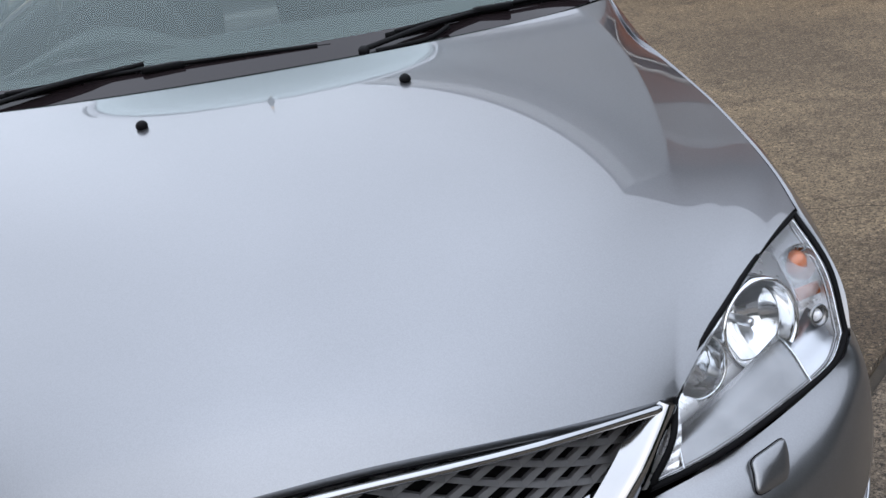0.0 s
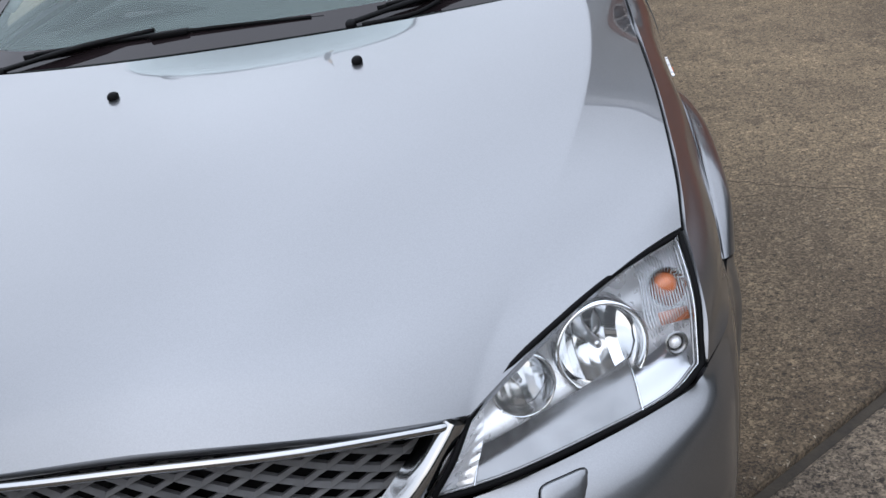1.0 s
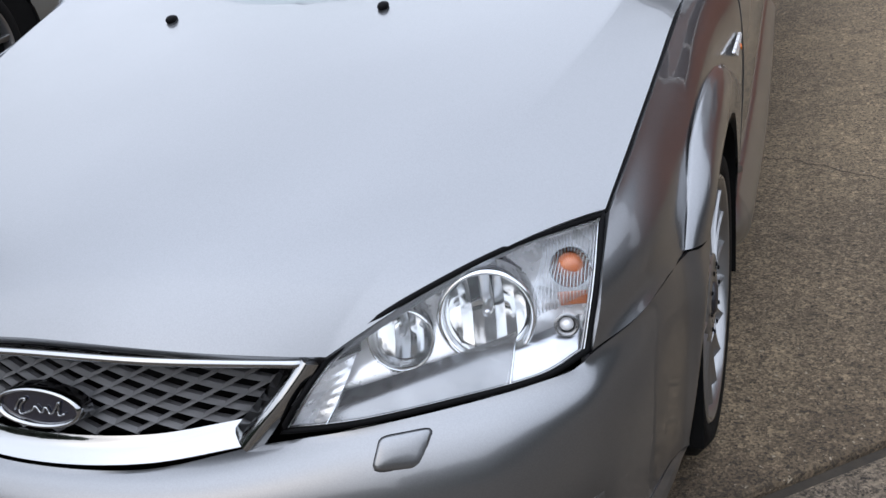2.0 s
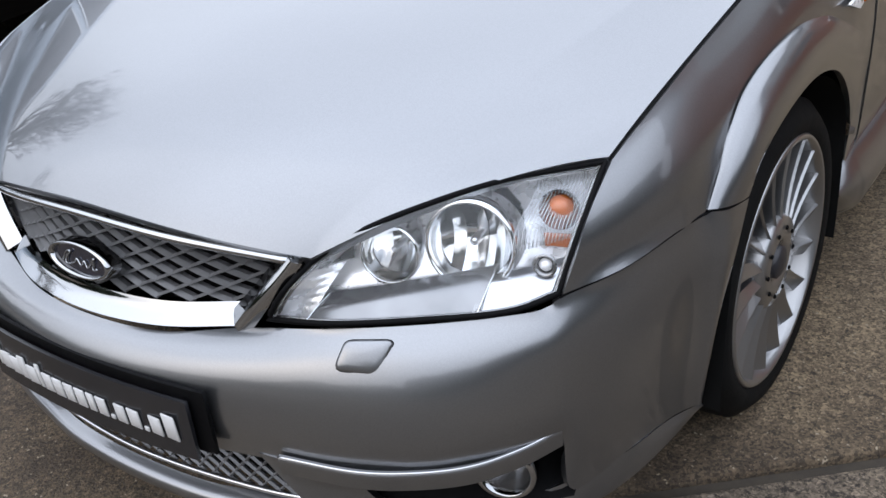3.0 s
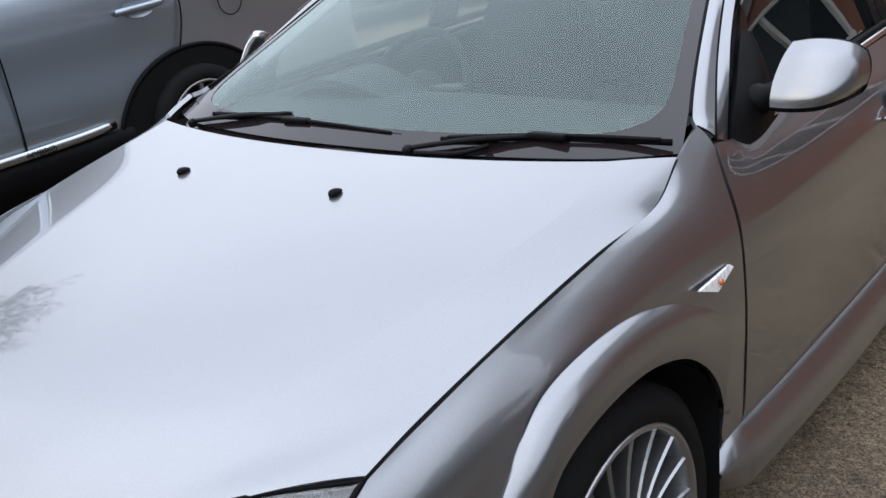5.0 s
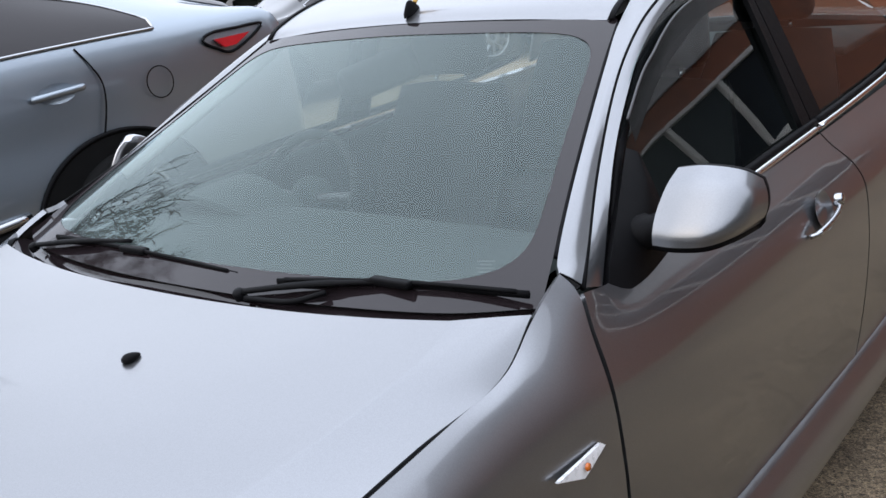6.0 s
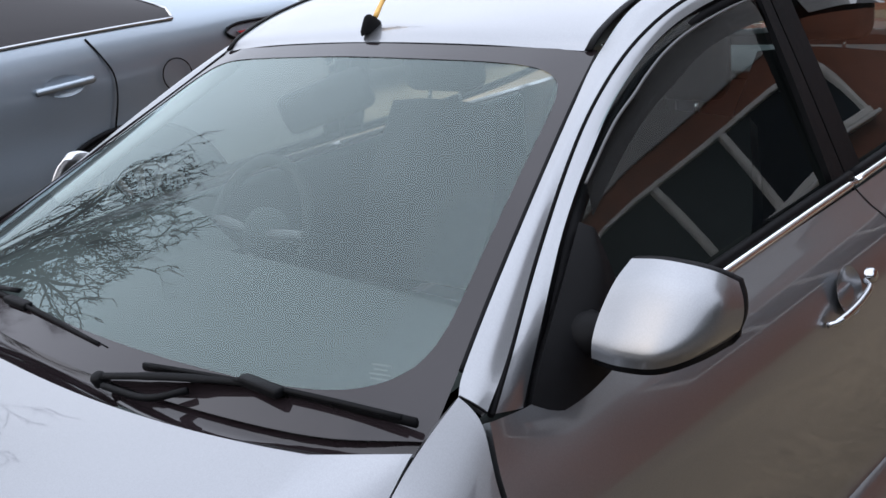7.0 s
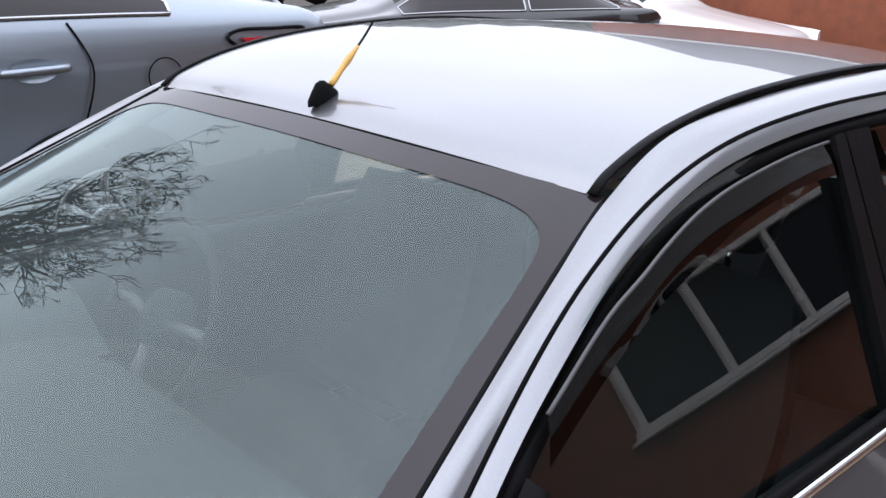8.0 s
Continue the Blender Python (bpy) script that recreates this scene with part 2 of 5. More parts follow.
    col = mixed(pits.outputs["Fac"], col, tuple(c * 0.22 for c in dark), 0.57, 0.64)
    pale = noise_at(62.0, 2)
    col = mixed(pale.outputs["Fac"], col, speck, 0.66, 0.72)
    l.new(col, b.inputs["Base Color"])
    ht = n.new("ShaderNodeMath")
    ht.operation = "ADD"
    l.new(fine.outputs["Fac"], ht.inputs[0])
    l.new(grit.outputs["Fac"], ht.inputs[1])
    bp = n.new("ShaderNodeBump")
    bp.inputs["Strength"].default_value, bp.inputs["Distance"].default_value = 0.8, 0.006
    l.new(ht.outputs[0], bp.inputs["Height"])
    l.new(bp.outputs["Normal"], b.inputs["Normal"])
    return m


CONCRETE = concrete_material("weathered_concrete", (0.128, 0.095, 0.060), (0.215, 0.160, 0.098), (0.30, 0.25, 0.18), True)
STAINED = concrete_material("oil_stained_concrete", (0.085, 0.067, 0.050), (0.150, 0.118, 0.084), (0.22, 0.18, 0.14))
SOIL = mat("joint_soil", (0.035, 0.028, 0.02), 0.95, vary=0.5, scale=30, bump=0.8, bscale=120)

# ---------------------------------------------------------------- helpers


def part(name, bm, material, parent=None, label="", smooth=True):
    me = bpy.data.meshes.new(name)
    if smooth:
        for f in bm.faces:
            f.smooth = True
    bm.to_mesh(me)
    bm.free()
    me.materials.append(material)
    ob = new(name, me)
    if parent is not None:
        ob.parent = parent
    if label:
        ob["label"] = label
    return ob


def thing(name, label, category, at=(0, 0, 0), group="", kind=""):
    return tagged(_empty(name, at), label, category, group, kind)


def _empty(name, at):
    e = new(name)
    e.empty_display_size = 0.1
    e.location = at
    bpy.context.view_layer.update()
    return e


def spl(pts, n, closed=False):
    """n points on a Catmull-Rom curve through pts, evenly spread by chord length."""
    p = np.array(pts, float)
    if len(p) == 2:
        return p[0] + (p[1] - p[0]) * np.linspace(0, 1, n)[:, None]
    if closed:
        p = np.vstack([p[-1], p, p[0], p[1]])
    else:
        p = np.vstack([2 * p[0] - p[1], p, 2 * p[-1] - p[-2]])
    out = []
    for i in range(1, len(p) - 2):
        a, b, c, d = p[i - 1], p[i], p[i + 1], p[i + 2]
        for t in np.linspace(0, 1, 24, endpoint=False):
            out.append(0.5 * (2 * b + (c - a) * t + (2 * a - 5 * b + 4 * c - d) * t * t + (3 * b - a - 3 * c + d) * t ** 3))
    if not closed:
        out.append(p[-2])
    else:
        out.append(out[0])
    out = np.array(out)
    s = np.concatenate([[0], np.cumsum(np.linalg.norm(np.diff(out, axis=0), axis=1))])
    q = np.linspace(0, s[-1], n + 1)[:-1] if closed else np.linspace(0, s[-1], n)
    return np.stack([np.interp(q, s, out[:, k]) for k in range(out.shape[1])], 1)


def even(sections, nu, nv, byindex=False):
    """A grid through section curves: nu points along each, nv rows across them."""
    if byindex:
        rows = np.array([[np.array(c, float) for c in sec] for sec in sections])
        k = rows.shape[1]
        rows = np.stack([np.stack([cat(rows[i], u * (k - 1)) for u in np.linspace(0, 1, nu)]) for i in range(len(rows))])
    else:
        rows = np.stack([spl(sec, nu) for sec in sections])
    k = len(rows)
    return np.stack([np.stack([cat(rows[:, j], v * (k - 1)) for j in range(nu)]) for v in np.linspace(0, 1, nv)])


def cat(p, t):
    """The point at index t of a Catmull-Rom curve through the rows of p."""
    i = min(int(t), len(p) - 2)
    f = t - i
    b, c = p[i], p[i + 1]
    a = p[i - 1] if i > 0 else 2 * b - c
    d = p[i + 2] if i + 2 < len(p) else 2 * c - b
    return 0.5 * (2 * b + (c - a) * f + (2 * a - 5 * b + 4 * c - d) * f * f + (3 * b - a - 3 * c + d) * f ** 3)


def grid_bm(g, flip=False, lip=0.0, out=True, lipdir=None):
    """A sheet from a grid of points; lip: its rim is folded inward by so much, towards the point given."""
    bm = bmesh.new()
    nv, nu = g.shape[:2]
    vs = [[bm.verts.new(g[i, j]) for j in range(nu)] for i in range(nv)]
    for i in range(nv - 1):
        for j in range(nu - 1):
            q = [vs[i][j], vs[i][j + 1], vs[i + 1][j + 1], vs[i + 1][j]]
            try:
                bm.faces.new(q[::-1] if flip else q)
            except ValueError:
                pass
    bmesh.ops.remove_doubles(bm, verts=bm.verts, dist=1e-5)
    bm.normal_update()
    if out:
        tell = 0.0
        for f in bm.faces:
            c = f.calc_center_median()
            tell += f.normal.dot(c - Vector((0, min(max(c.y, 1.0), 3.6), .55))) * f.calc_area()
        if tell < 0:
            bmesh.ops.reverse_faces(bm, faces=bm.faces[:])
            bm.normal_update()
    if lip:
        rim = [e for e in bm.edges if e.is_boundary]
        nor = {v: v.normal.copy() for e in rim for v in e.verts}
        for e in rim:
            e.smooth = False
        r = bmesh.ops.extrude_edge_only(bm, edges=rim)
        for v in [x for x in r["geom"] if isinstance(x, bmesh.types.BMVert)]:
            o = min(nor, key=lambda w: (w.co - v.co).length_squared)
            v.co -= (Vector(lipdir) if lipdir else nor[o]) * lip
        bm.normal_update()
    return bm


def faired(g, times, across=0):
    """Evens a grid out along its length, and across it; its rim stays."""
    g = np.array(g)
    for _ in range(times):
        g[1:-1, 1:-1] = .5 * g[1:-1, 1:-1] + .25 * (g[:-2, 1:-1] + g[2:, 1:-1])
    for _ in range(across):
        g[:, 1:-1] = .5 * g[:, 1:-1] + .25 * (g[:, :-2] + g[:, 2:])
    return g


def mirrored(g):
    h = np.array(g)
    h[..., 0] *= -1
    return h


def panel(name, sections, material, parent, nu=16, nv=16, flip=False, lip=0.014, label="", both=False, byindex=False, lipdir=None, fair=0):
    """A pressed panel with folded edges; both: also its mirror image on the other side."""
    g = even(sections, nu, nv, byindex)
    if fair:
        g = faired(g, fair)
    obs = [part(name, grid_bm(g, flip, lip, True, lipdir), material, parent, label)]
    if both:
        obs.append(part(name, grid_bm(mirrored(g), not flip, lip), material, parent, label))
    return obs


def tube_bm(path, r, sides=8, closed=False, bm=None, flat=1.0, up=(0, 0, 1)):
    """A round or flattened rod along a path; r may be a list."""
    bm = bm or bmesh.new()
    p = np.array(path, float)
    n = len(p)
    rings = []
    for i in range(n):
        a, b = p[(i - 1) % n if closed else max(i - 1, 0)], p[(i + 1) % n if closed else min(i + 1, n - 1)]
        t = Vector(b - a).normalized()
        u = Vector(up)
        if abs(t.dot(u)) > 0.95:
            u = Vector((1, 0, 0))
        s = t.cross(u).normalized()
        w = s.cross(t).normalized()
        rad = r[i] if isinstance(r, (list, tuple, np.ndarray)) else r
        rings.append([bm.verts.new(Vector(p[i]) + rad * (math.cos(k) * s + flat * math.sin(k) * w)) for k in np.linspace(0, 2 * math.pi, sides, endpoint=False)])
    m = n if closed else n - 1
    for i in range(m):
        A, B = rings[i], rings[(i + 1) % n]
        for k in range(sides):
            bm.faces.new((A[k], A[(k + 1) % sides], B[(k + 1) % sides], B[k]))
    if not closed:
        bm.faces.new(rings[0][::-1])
        bm.faces.new(rings[-1])
    return bm


def seam(name, pts, r, material, parent, both=False, n=40, sides=6, closed=False, flat=1.0):
    p = spl(pts, n, closed)
    part(name, tube_bm(p, r, sides, closed, flat=flat), material, parent)
    if both:
        part(name, tube_bm(mirrored(p), r, sides, closed, flat=flat), material, parent)


def box_bm(size, bevel=0.0, seg=2, at=(0, 0, 0), rot=None):
    bm = bmesh.new()
    bmesh.ops.create_cube(bm, size=1.0)
    for v in bm.verts:
        v.co = Vector((v.co.x * size[0], v.co.y * size[1], v.co.z * size[2]))
    if bevel:
        bmesh.ops.bevel(bm, geom=bm.edges[:], offset=bevel, segments=seg, profile=0.5, affect="EDGES")
    m = Matrix.Translation(at) @ (rot.to_4x4() if rot else Matrix())
    bm.transform(m)
    return bm


def lathe_bm(profile, seg=48, bm=None, m=None):
    """Turns a profile of (radius, height) about the z axis; m: where it goes."""
    own = bmesh.new()
    rings = []
    for r, h in profile:
        if r < 1e-6:
            rings.append([own.verts.new((0, 0, h))])
        else:
            rings.append([own.verts.new((r * math.cos(a), r * math.sin(a), h)) for a in np.linspace(0, 2 * math.pi, seg, endpoint=False)])
    for A, B in zip(rings[:-1], rings[1:]):
        for k in range(seg):
            a, b = A[k % len(A)], A[(k + 1) % len(A)]
            c, d = B[(k + 1) % len(B)], B[k % len(B)]
            vs = []
            for v in (a, b, c, d):
                if v not in vs:
                    vs.append(v)
            if len(vs) > 2:
                own.faces.new(vs)
    if m is not None:
        own.transform(m)
    own.normal_update()
    return own


def prism_bm(outline, depth, bevel=0.0, m=None):
    """A flat plate from an outline in x, z, with its depth in y."""
    bm = bmesh.new()
    vs = [bm.verts.new((x, 0, z)) for x, z in outline]
    f = bm.faces.new(vs)
    r = bmesh.ops.extrude_face_region(bm, geom=[f])
    for v in r["geom"]:
        if isinstance(v, bmesh.types.BMVert):
            v.co.y += depth
    bmesh.ops.recalc_face_normals(bm, faces=bm.faces[:])
    if bevel:
        bmesh.ops.bevel(bm, geom=bm.edges[:], offset=bevel, segments=2, profile=0.5, affect="EDGES")
    if m is not None:
        bm.transform(m)
    return bm


def merge(*bms):
    """Joins meshes into the first one."""
    first = bms[0]
    for b in bms[1:]:
        me = bpy.data.meshes.new("tmp")
        b.to_mesh(me)
        b.free()
        first.from_mesh(me)
        bpy.data.meshes.remove(me)
    return first


def facing(p, normal, roll=0.0):
    """A frame at p whose z axis is the normal."""
    q = Vector(normal).to_track_quat("Z", "Y").to_matrix().to_4x4()
    return Matrix.Translation(p) @ q @ pose(0, 0, 0, 0, 0, roll)

# ---------------------------------------------------------------- the ground
JN = Vector((-0.62, 0.784, 0)).normalized()      # across the slab joints
JT = Vector((0.784, 0.62, 0)).normalized()       # along them
ground = tagged(new("ground"), "weathered brown concrete yard cast in large slabs", "ground", kind="structure")
bm = bmesh.new()
bmesh.ops.create_grid(bm, x_segments=4, y_segments=4, size=150.0)
for v in bm.verts:
    v.co.z = -0.022
part("subsoil", bm, SOIL, ground)

# ---------------------------------------------------------------- the silver car
car = thing("silver_car", "silver five-door car with flared arches parked on concrete", "car")

# bonnet: half sections from the middle to the shut line, front to back
HALF = [
    [(0, .065, .748), (.22, .078, .739), (.416, .146, .690), (.60, .305, .758), (.750, .440, .771)],
    [(0, .21, .836), (.25, .225, .826), (.475, .265, .768), (.63, .405, .790), (.762, .535, .803)],
    [(0, .38, .886), (.285, .40, .874), (.545, .43, .820), (.67, .555, .829), (.773, .674, .834)],
    [(0, .57, .921), (.32, .59, .909), (.61, .60, .863), (.705, .72, .863), (.782, .833, .862)],
    [(0, .77, .946), (.35, .80, .936), (.665, .82, .899), (.735, .925, .893), (.788, 1.016, .885)],
    [(0, .97, .961), (.38, 1.0, .957), (.70, 1.03, .933), (.756, 1.125, .919), (.797, 1.203, .902)],
    [(0, 1.160, .966), (.40, 1.160, .971), (.69, 1.235, .973), (.755, 1.280, .971), (.792, 1.314, .966)],
]


def fair_line(values, deg=5):
    """A smooth curve through one value a section, as a function of the section's index."""
    return np.poly1d(np.polyfit(np.arange(len(values)), values, deg))


def bonnet_grid(rows=73):
    """The crowned middle between the two creases, and a facet from each crease out to the shut line."""
    mid_y, mid_z = (fair_line([sec[0][k] for sec in HALF]) for k in (1, 2))
    cr_x, cr_y, cr_z = (fair_line([sec[2][k] for sec in HALF]) for k in (0, 1, 2))
    side = np.array([sec[4] for sec in HALF])
    belly = np.array([np.array(sec[3]) - (np.array(sec[2]) + np.array(sec[4])) / 2 for sec in HALF])
    us = np.append(np.linspace(0, .96, 25), (.988, 1))
    ws = np.append((.025, .07), np.linspace(.15, 1, 12))
    out = []
    for v in np.linspace(0, len(HALF) - 1, rows):
        xc, yc, zc, y0, z0 = cr_x(v), cr_y(v), cr_z(v), mid_y(v), mid_z(v)
        inner = [(u * xc, y0 + (yc - y0) * u ** 2.5, z0 + (zc - z0) * u ** 1.8) for u in us]
        c, e, b = np.array((xc, yc, zc)), cat(side, v), cat(belly, v)
        outer = [tuple(c * (1 - w) + e * w + 4 * w * (1 - w) * b) for w in ws]
        half = inner + outer
        out.append([(-x, y, z) for x, y, z in half[:0:-1]] + half)
    return np.array(out)


BONNET = bonnet_grid()
part("bonnet", grid_bm(BONNET, True, .014, True, (0, -.35, 1)), SILVER, car)

FENDER = [
    [(0.757, 0.437, 0.769), (0.758, 0.353, 0.722), (0.759, 0.312, 0.68), (0.75, 0.282, 0.632)],
    [(0.766, 0.5, 0.791), (0.790, 0.446, 0.745), (0.8085, 0.402, 0.69), (0.8, 0.375, 0.633)],
    [(0.776, 0.6, 0.817), (0.805, 0.55, 0.777), (0.829, 0.512, 0.708), (0.828, 0.49, 0.632)],
    [(0.78, 0.665, 0.831), (0.815, 0.628, 0.779), (0.837, 0.598, 0.707), (0.843, 0.581, 0.628)],
    [(0.784, 0.73, 0.843), (0.811, 0.702, 0.797), (0.833, 0.676, 0.749), (0.843, 0.655, 0.702)],
    [(0.788, 0.8, 0.855), (0.813, 0.78, 0.827), (0.834, 0.76, 0.796), (0.842, 0.745, 0.763)],
    [(0.792, 0.9, 0.869), (0.819, 0.894, 0.845), (0.841, 0.889, 0.817), (0.85, 0.885, 0.787)],
    [(0.796, 1, 0.882), (0.824, 1.007, 0.857), (0.847, 1.014, 0.819), (0.856, 1.02, 0.78)],
    [(0.799, 1.1, 0.894), (0.828, 1.112, 0.867), (0.855, 1.127, 0.815), (0.866, 1.14, 0.75)],
    [(0.801, 1.18, 0.901), (0.832, 1.19, 0.878), (0.863, 1.203, 0.812), (0.877, 1.215, 0.71)],
    [(0.801, 1.235, 0.916), (0.834, 1.246, 0.888), (0.866, 1.257, 0.815), (0.884, 1.265, 0.685)],
]
TAIL = [
    [(.7985, 1.296, .955), (.820, 1.299, .930), (.840, 1.302, .901), (.863, 1.306, .858), (.882, 1.309, .785)],
    [(.796, 1.35, .982), (.819, 1.353, .950), (.842, 1.353, .912), (.865, 1.352, .865), (.885, 1.349, .79)],
    [(.793, 1.402, 1.003), (.819, 1.419, .979), (.834, 1.402, .938), (.853, 1.392, .895), (.885, 1.383, .805)],
]
# crease of the flared arch and its lip, front to back
CREASE = [(0.843, 0.581, 0.628), (0.843, 0.655, 0.702), (0.842, 0.745, 0.763), (0.85, 0.885, 0.787), (0.856, 1.02, 0.78), (0.866, 1.14, 0.75), (0.877, 1.215, 0.71), (0.884, 1.265, 0.685), (0.889, 1.31, 0.66), (0.8905, 1.35, 0.66), (0.892, 1.388, 0.66)]
ARCH = [(.876, .683, .606), (.881, .722, .652), (.885, .790, .680), (.888, .880, .695), (.889, .985, .692), (.890, 1.085, .667), (.889, 1.172, .622), (.887, 1.252, .547), (.886, 1.290, .465), (.882, 1.292, .378), (.876, 1.385, .355)]
SWELL = [.42, .64, .65, .59, .51, .40, .28, .18, .12, .12, .12]
tops = [spl(sec[:4], 13) for sec in FENDER[:3]]
for k, sec in enumerate(FENDER[3:]):
    tops.append(spl(sec[:3] + [CREASE[k]], 13))
for k, sec in enumerate(TAIL):
    tops.append(spl(sec[:5] + [CREASE[8 + k]], 13))
flares = []
for k, (a, b) in enumerate(zip(CREASE, ARCH)):
    a, b = np.array(a), np.array(b)
    flares.append([tuple(a + (b - a) * f + np.array((d * SWELL[k], -.25 * d * SWELL[k], .15 * d * SWELL[k]))) for f, d in ((0, 0), (.05, .011), (.17, .026), (.38, .034), (.72, .023), (1, 0))])
flares[-1] = [(.892, 1.388, .66), (.8915, 1.389, .63), (.890, 1.392, .58), (.886, 1.396, .52), (.879, 1.402, .40), (.872, 1.405, .355)]
NK = len(tops)
upper = faired(even(tops, 37, (NK - 1) * 8 + 1, True), 170, 16)
lower = even(flares, 22, (len(flares) - 1) * 8 + 1, True)
lower[:, 0] = upper[24:, -1]
lower = faired(lower, 6)


def joined_bm(grids, lip, crease):
    """One sheet from several grids that share their edges, its rim folded inward; crease: the line that stays crisp."""
    bm = bmesh.new()
    for g in grids:
        vs = [[bm.verts.new(p) for p in row] for row in g]
        for A, B in zip(vs[:-1], vs[1:]):
            for j in range(len(A) - 1):
                bm.faces.new((A[j], A[j + 1], B[j + 1], B[j]))
    bmesh.ops.remove_doubles(bm, verts=bm.verts, dist=1e-5)
    bm.normal_update()
    keys = {tuple(int(round(c * 5000)) for c in p) for p in crease}
    hard = {v for v in bm.verts if tuple(int(round(c * 5000)) for c in v.co) in keys}
    for e in bm.edges:
        if e.verts[0] in hard and e.verts[1] in hard:
            e.smooth = False
    if sum(f.normal.x * f.calc_center_median().x for f in bm.faces) < 0:
        bmesh.ops.reverse_faces(bm, faces=bm.faces[:])
        bm.normal_update()
    rim = [e for e in bm.edges if e.is_boundary]
    nor = {v: v.normal.copy() for e in rim for v in e.verts}
    for e in rim:
        e.smooth = False
    r = bmesh.ops.extrude_edge_only(bm, edges=rim)
    for v in [x for x in r["geom"] if isinstance(x, bmesh.types.BMVert)]:
        o = min(nor, key=lambda w: (w.co - v.co).length_squared)
        v.co -= nor[o] * lip
    bm.normal_update()
    return bm


part("front_fender", joined_bm((upper, lower), .014, lower[:36, 0]), SILVER, car)
part("front_fender", joined_bm((mirrored(upper), mirrored(lower)), .014, mirrored(lower)[:36, 0]), SILVER, car)

# doors, quarter panels and tail
def side_profile(y, dx=0.0, lo=0.31, dy=None, out=(0,) * 9):
    zs = [.948, .915, .885, .85, .79, .66, .52, .40, lo]
    xs = [.812, .838, .868, .902, .927, .936, .925, .905, .887]
    dy = dy or [0] * 9
    return [(x + dx + o, y + d, z) for x, z, d, o in zip(xs, zs, dy, out)]


# the flank is slimmer at the front wheel and fills out towards the back
TAPER = (.003, .003, -.003, -.016, -.021, -.024, -.021, -.015, -.009)


def flank(y, k, dx=0.0, lo=0.31, dy=None):
    return side_profile(y, dx, lo, dy, [k * q for q in TAPER])


LEAD = [(.8235, 1.422, .966), (.846, 1.405, .918), (.859, 1.399, .888), (.8735, 1.395, .85), (.888, 1.390, .79), (.8945, 1.394, .66), (.889, 1.402, .52), (.881, 1.408, .40), (.874, 1.411, .358)]
SHUT2 = [-.02, -.01, .01, .03, .04, .04, .04, .04, .04]
SHUT3 = [.10, .10, .10, .09, .06, .02, -.02, -.06, -.08]
panel("front_door", [LEAD, flank(1.52, 1.5, 0, .352), flank(1.66, 1.25, 0, .348), flank(1.9, 1.05, 0, .342), flank(2.25, .95, 0, .332), flank(2.61, .9, 0, .322, SHUT2)], SILVER, car, 30, 48, True, 0.014, both=True)
panel("rear_door", [flank(2.618, .9, 0, .322, SHUT2), flank(2.9, .8, -.004, .318), flank(3.2, .7, -.010, .315), flank(3.40, .6, -.014, .31, SHUT3)], SILVER, car, 30, 24, True, 0.014, both=True)
panel("quarter_panel", [flank(3.405, .6, -.014, .31, SHUT3), flank(3.8, .4, -.026, .62), flank(4.25, 0, -.05, .5), flank(4.62, 0, -.12, .40)], SILVER, car, 30, 24, True, 0.014, both=True)
tail = [[(.70, 4.62, .95), (.45, 4.72, .97), (0, 4.75, .975), (-.45, 4.72, .97), (-.70, 4.62, .95)],
        [(.80, 4.63, .75), (.5, 4.77, .75), (0, 4.81, .75), (-.5, 4.77, .75), (-.80, 4.63, .75)],
        [(.81, 4.62, .55), (.5, 4.79, .55), (0, 4.83, .55), (-.5, 4.79, .55), (-.81, 4.62, .55)],
        [(.76, 4.60, .28), (.5, 4.72, .26), (0, 4.76, .26), (-.5, 4.72, .26), (-.76, 4.60, .28)]]
panel("rear_bumper", tail, SILVER, car, 30, 20, False, 0.02)
panel("boot_lid", [[(-.60, 4.08, 1.03), (0, 4.12, 1.06), (.60, 4.08, 1.03)], [(-.66, 4.4, 1.01), (0, 4.45, 1.04), (.66, 4.4, 1.01)], [(-.69, 4.61, .955), (0, 4.74, .98), (.69, 4.61, .955)]], SILVER, car, 24, 14, True, 0.02)

# side skirt
SK = [[(.862, 1.285, .312), (.872, 1.285, .306), (.880, 1.287, .297), (.876, 1.29, .285), (.85, 1.30, .27)],
      [(.862, 1.37, .354), (.878, 1.37, .342), (.902, 1.37, .285), (.890, 1.375, .225), (.83, 1.38, .18)],
      [(.864, 1.50, .352), (.882, 1.50, .340), (.914, 1.50, .272), (.900, 1.50, .21), (.84, 1.5, .165)],
      [(.868, 2.2, .334), (.890, 2.2, .322), (.926, 2.2, .246), (.911, 2.2, .188), (.84, 2.2, .155)],
      [(.864, 3.35, .312), (.886, 3.35, .300), (.922, 3.35, .230), (.905, 3.35, .185), (.83, 3.35, .155)]]
panel("side_skirt", SK, SILVER, car, 18, 30, True, 0.01, both=True)

# windscreen, frit band, roof, rails
WS_TOP = [(.562, 2.075, 1.320), (.43, 2.046, 1.330), (.23, 2.022, 1.340), (0, 2.016, 1.345), (-.23, 2.022, 1.340), (-.43, 2.046, 1.330), (-.562, 2.075, 1.320)]
WS_MID = [(.660, 1.735, 1.150), (.50, 1.675, 1.160), (.26, 1.640, 1.168), (0, 1.628, 1.172), (-.26, 1.640, 1.168), (-.50, 1.675, 1.160), (-.660, 1.735, 1.150)]
WS_LOW = [(.784, 1.352, .960), (.62, 1.278, .958), (.32, 1.232, .956), (0, 1.220, .955), (-.32, 1.232, .956), (-.62, 1.278, .958), (-.784, 1.352, .960)]
ws = even([WS_TOP, WS_MID, WS_LOW], 49, 41)
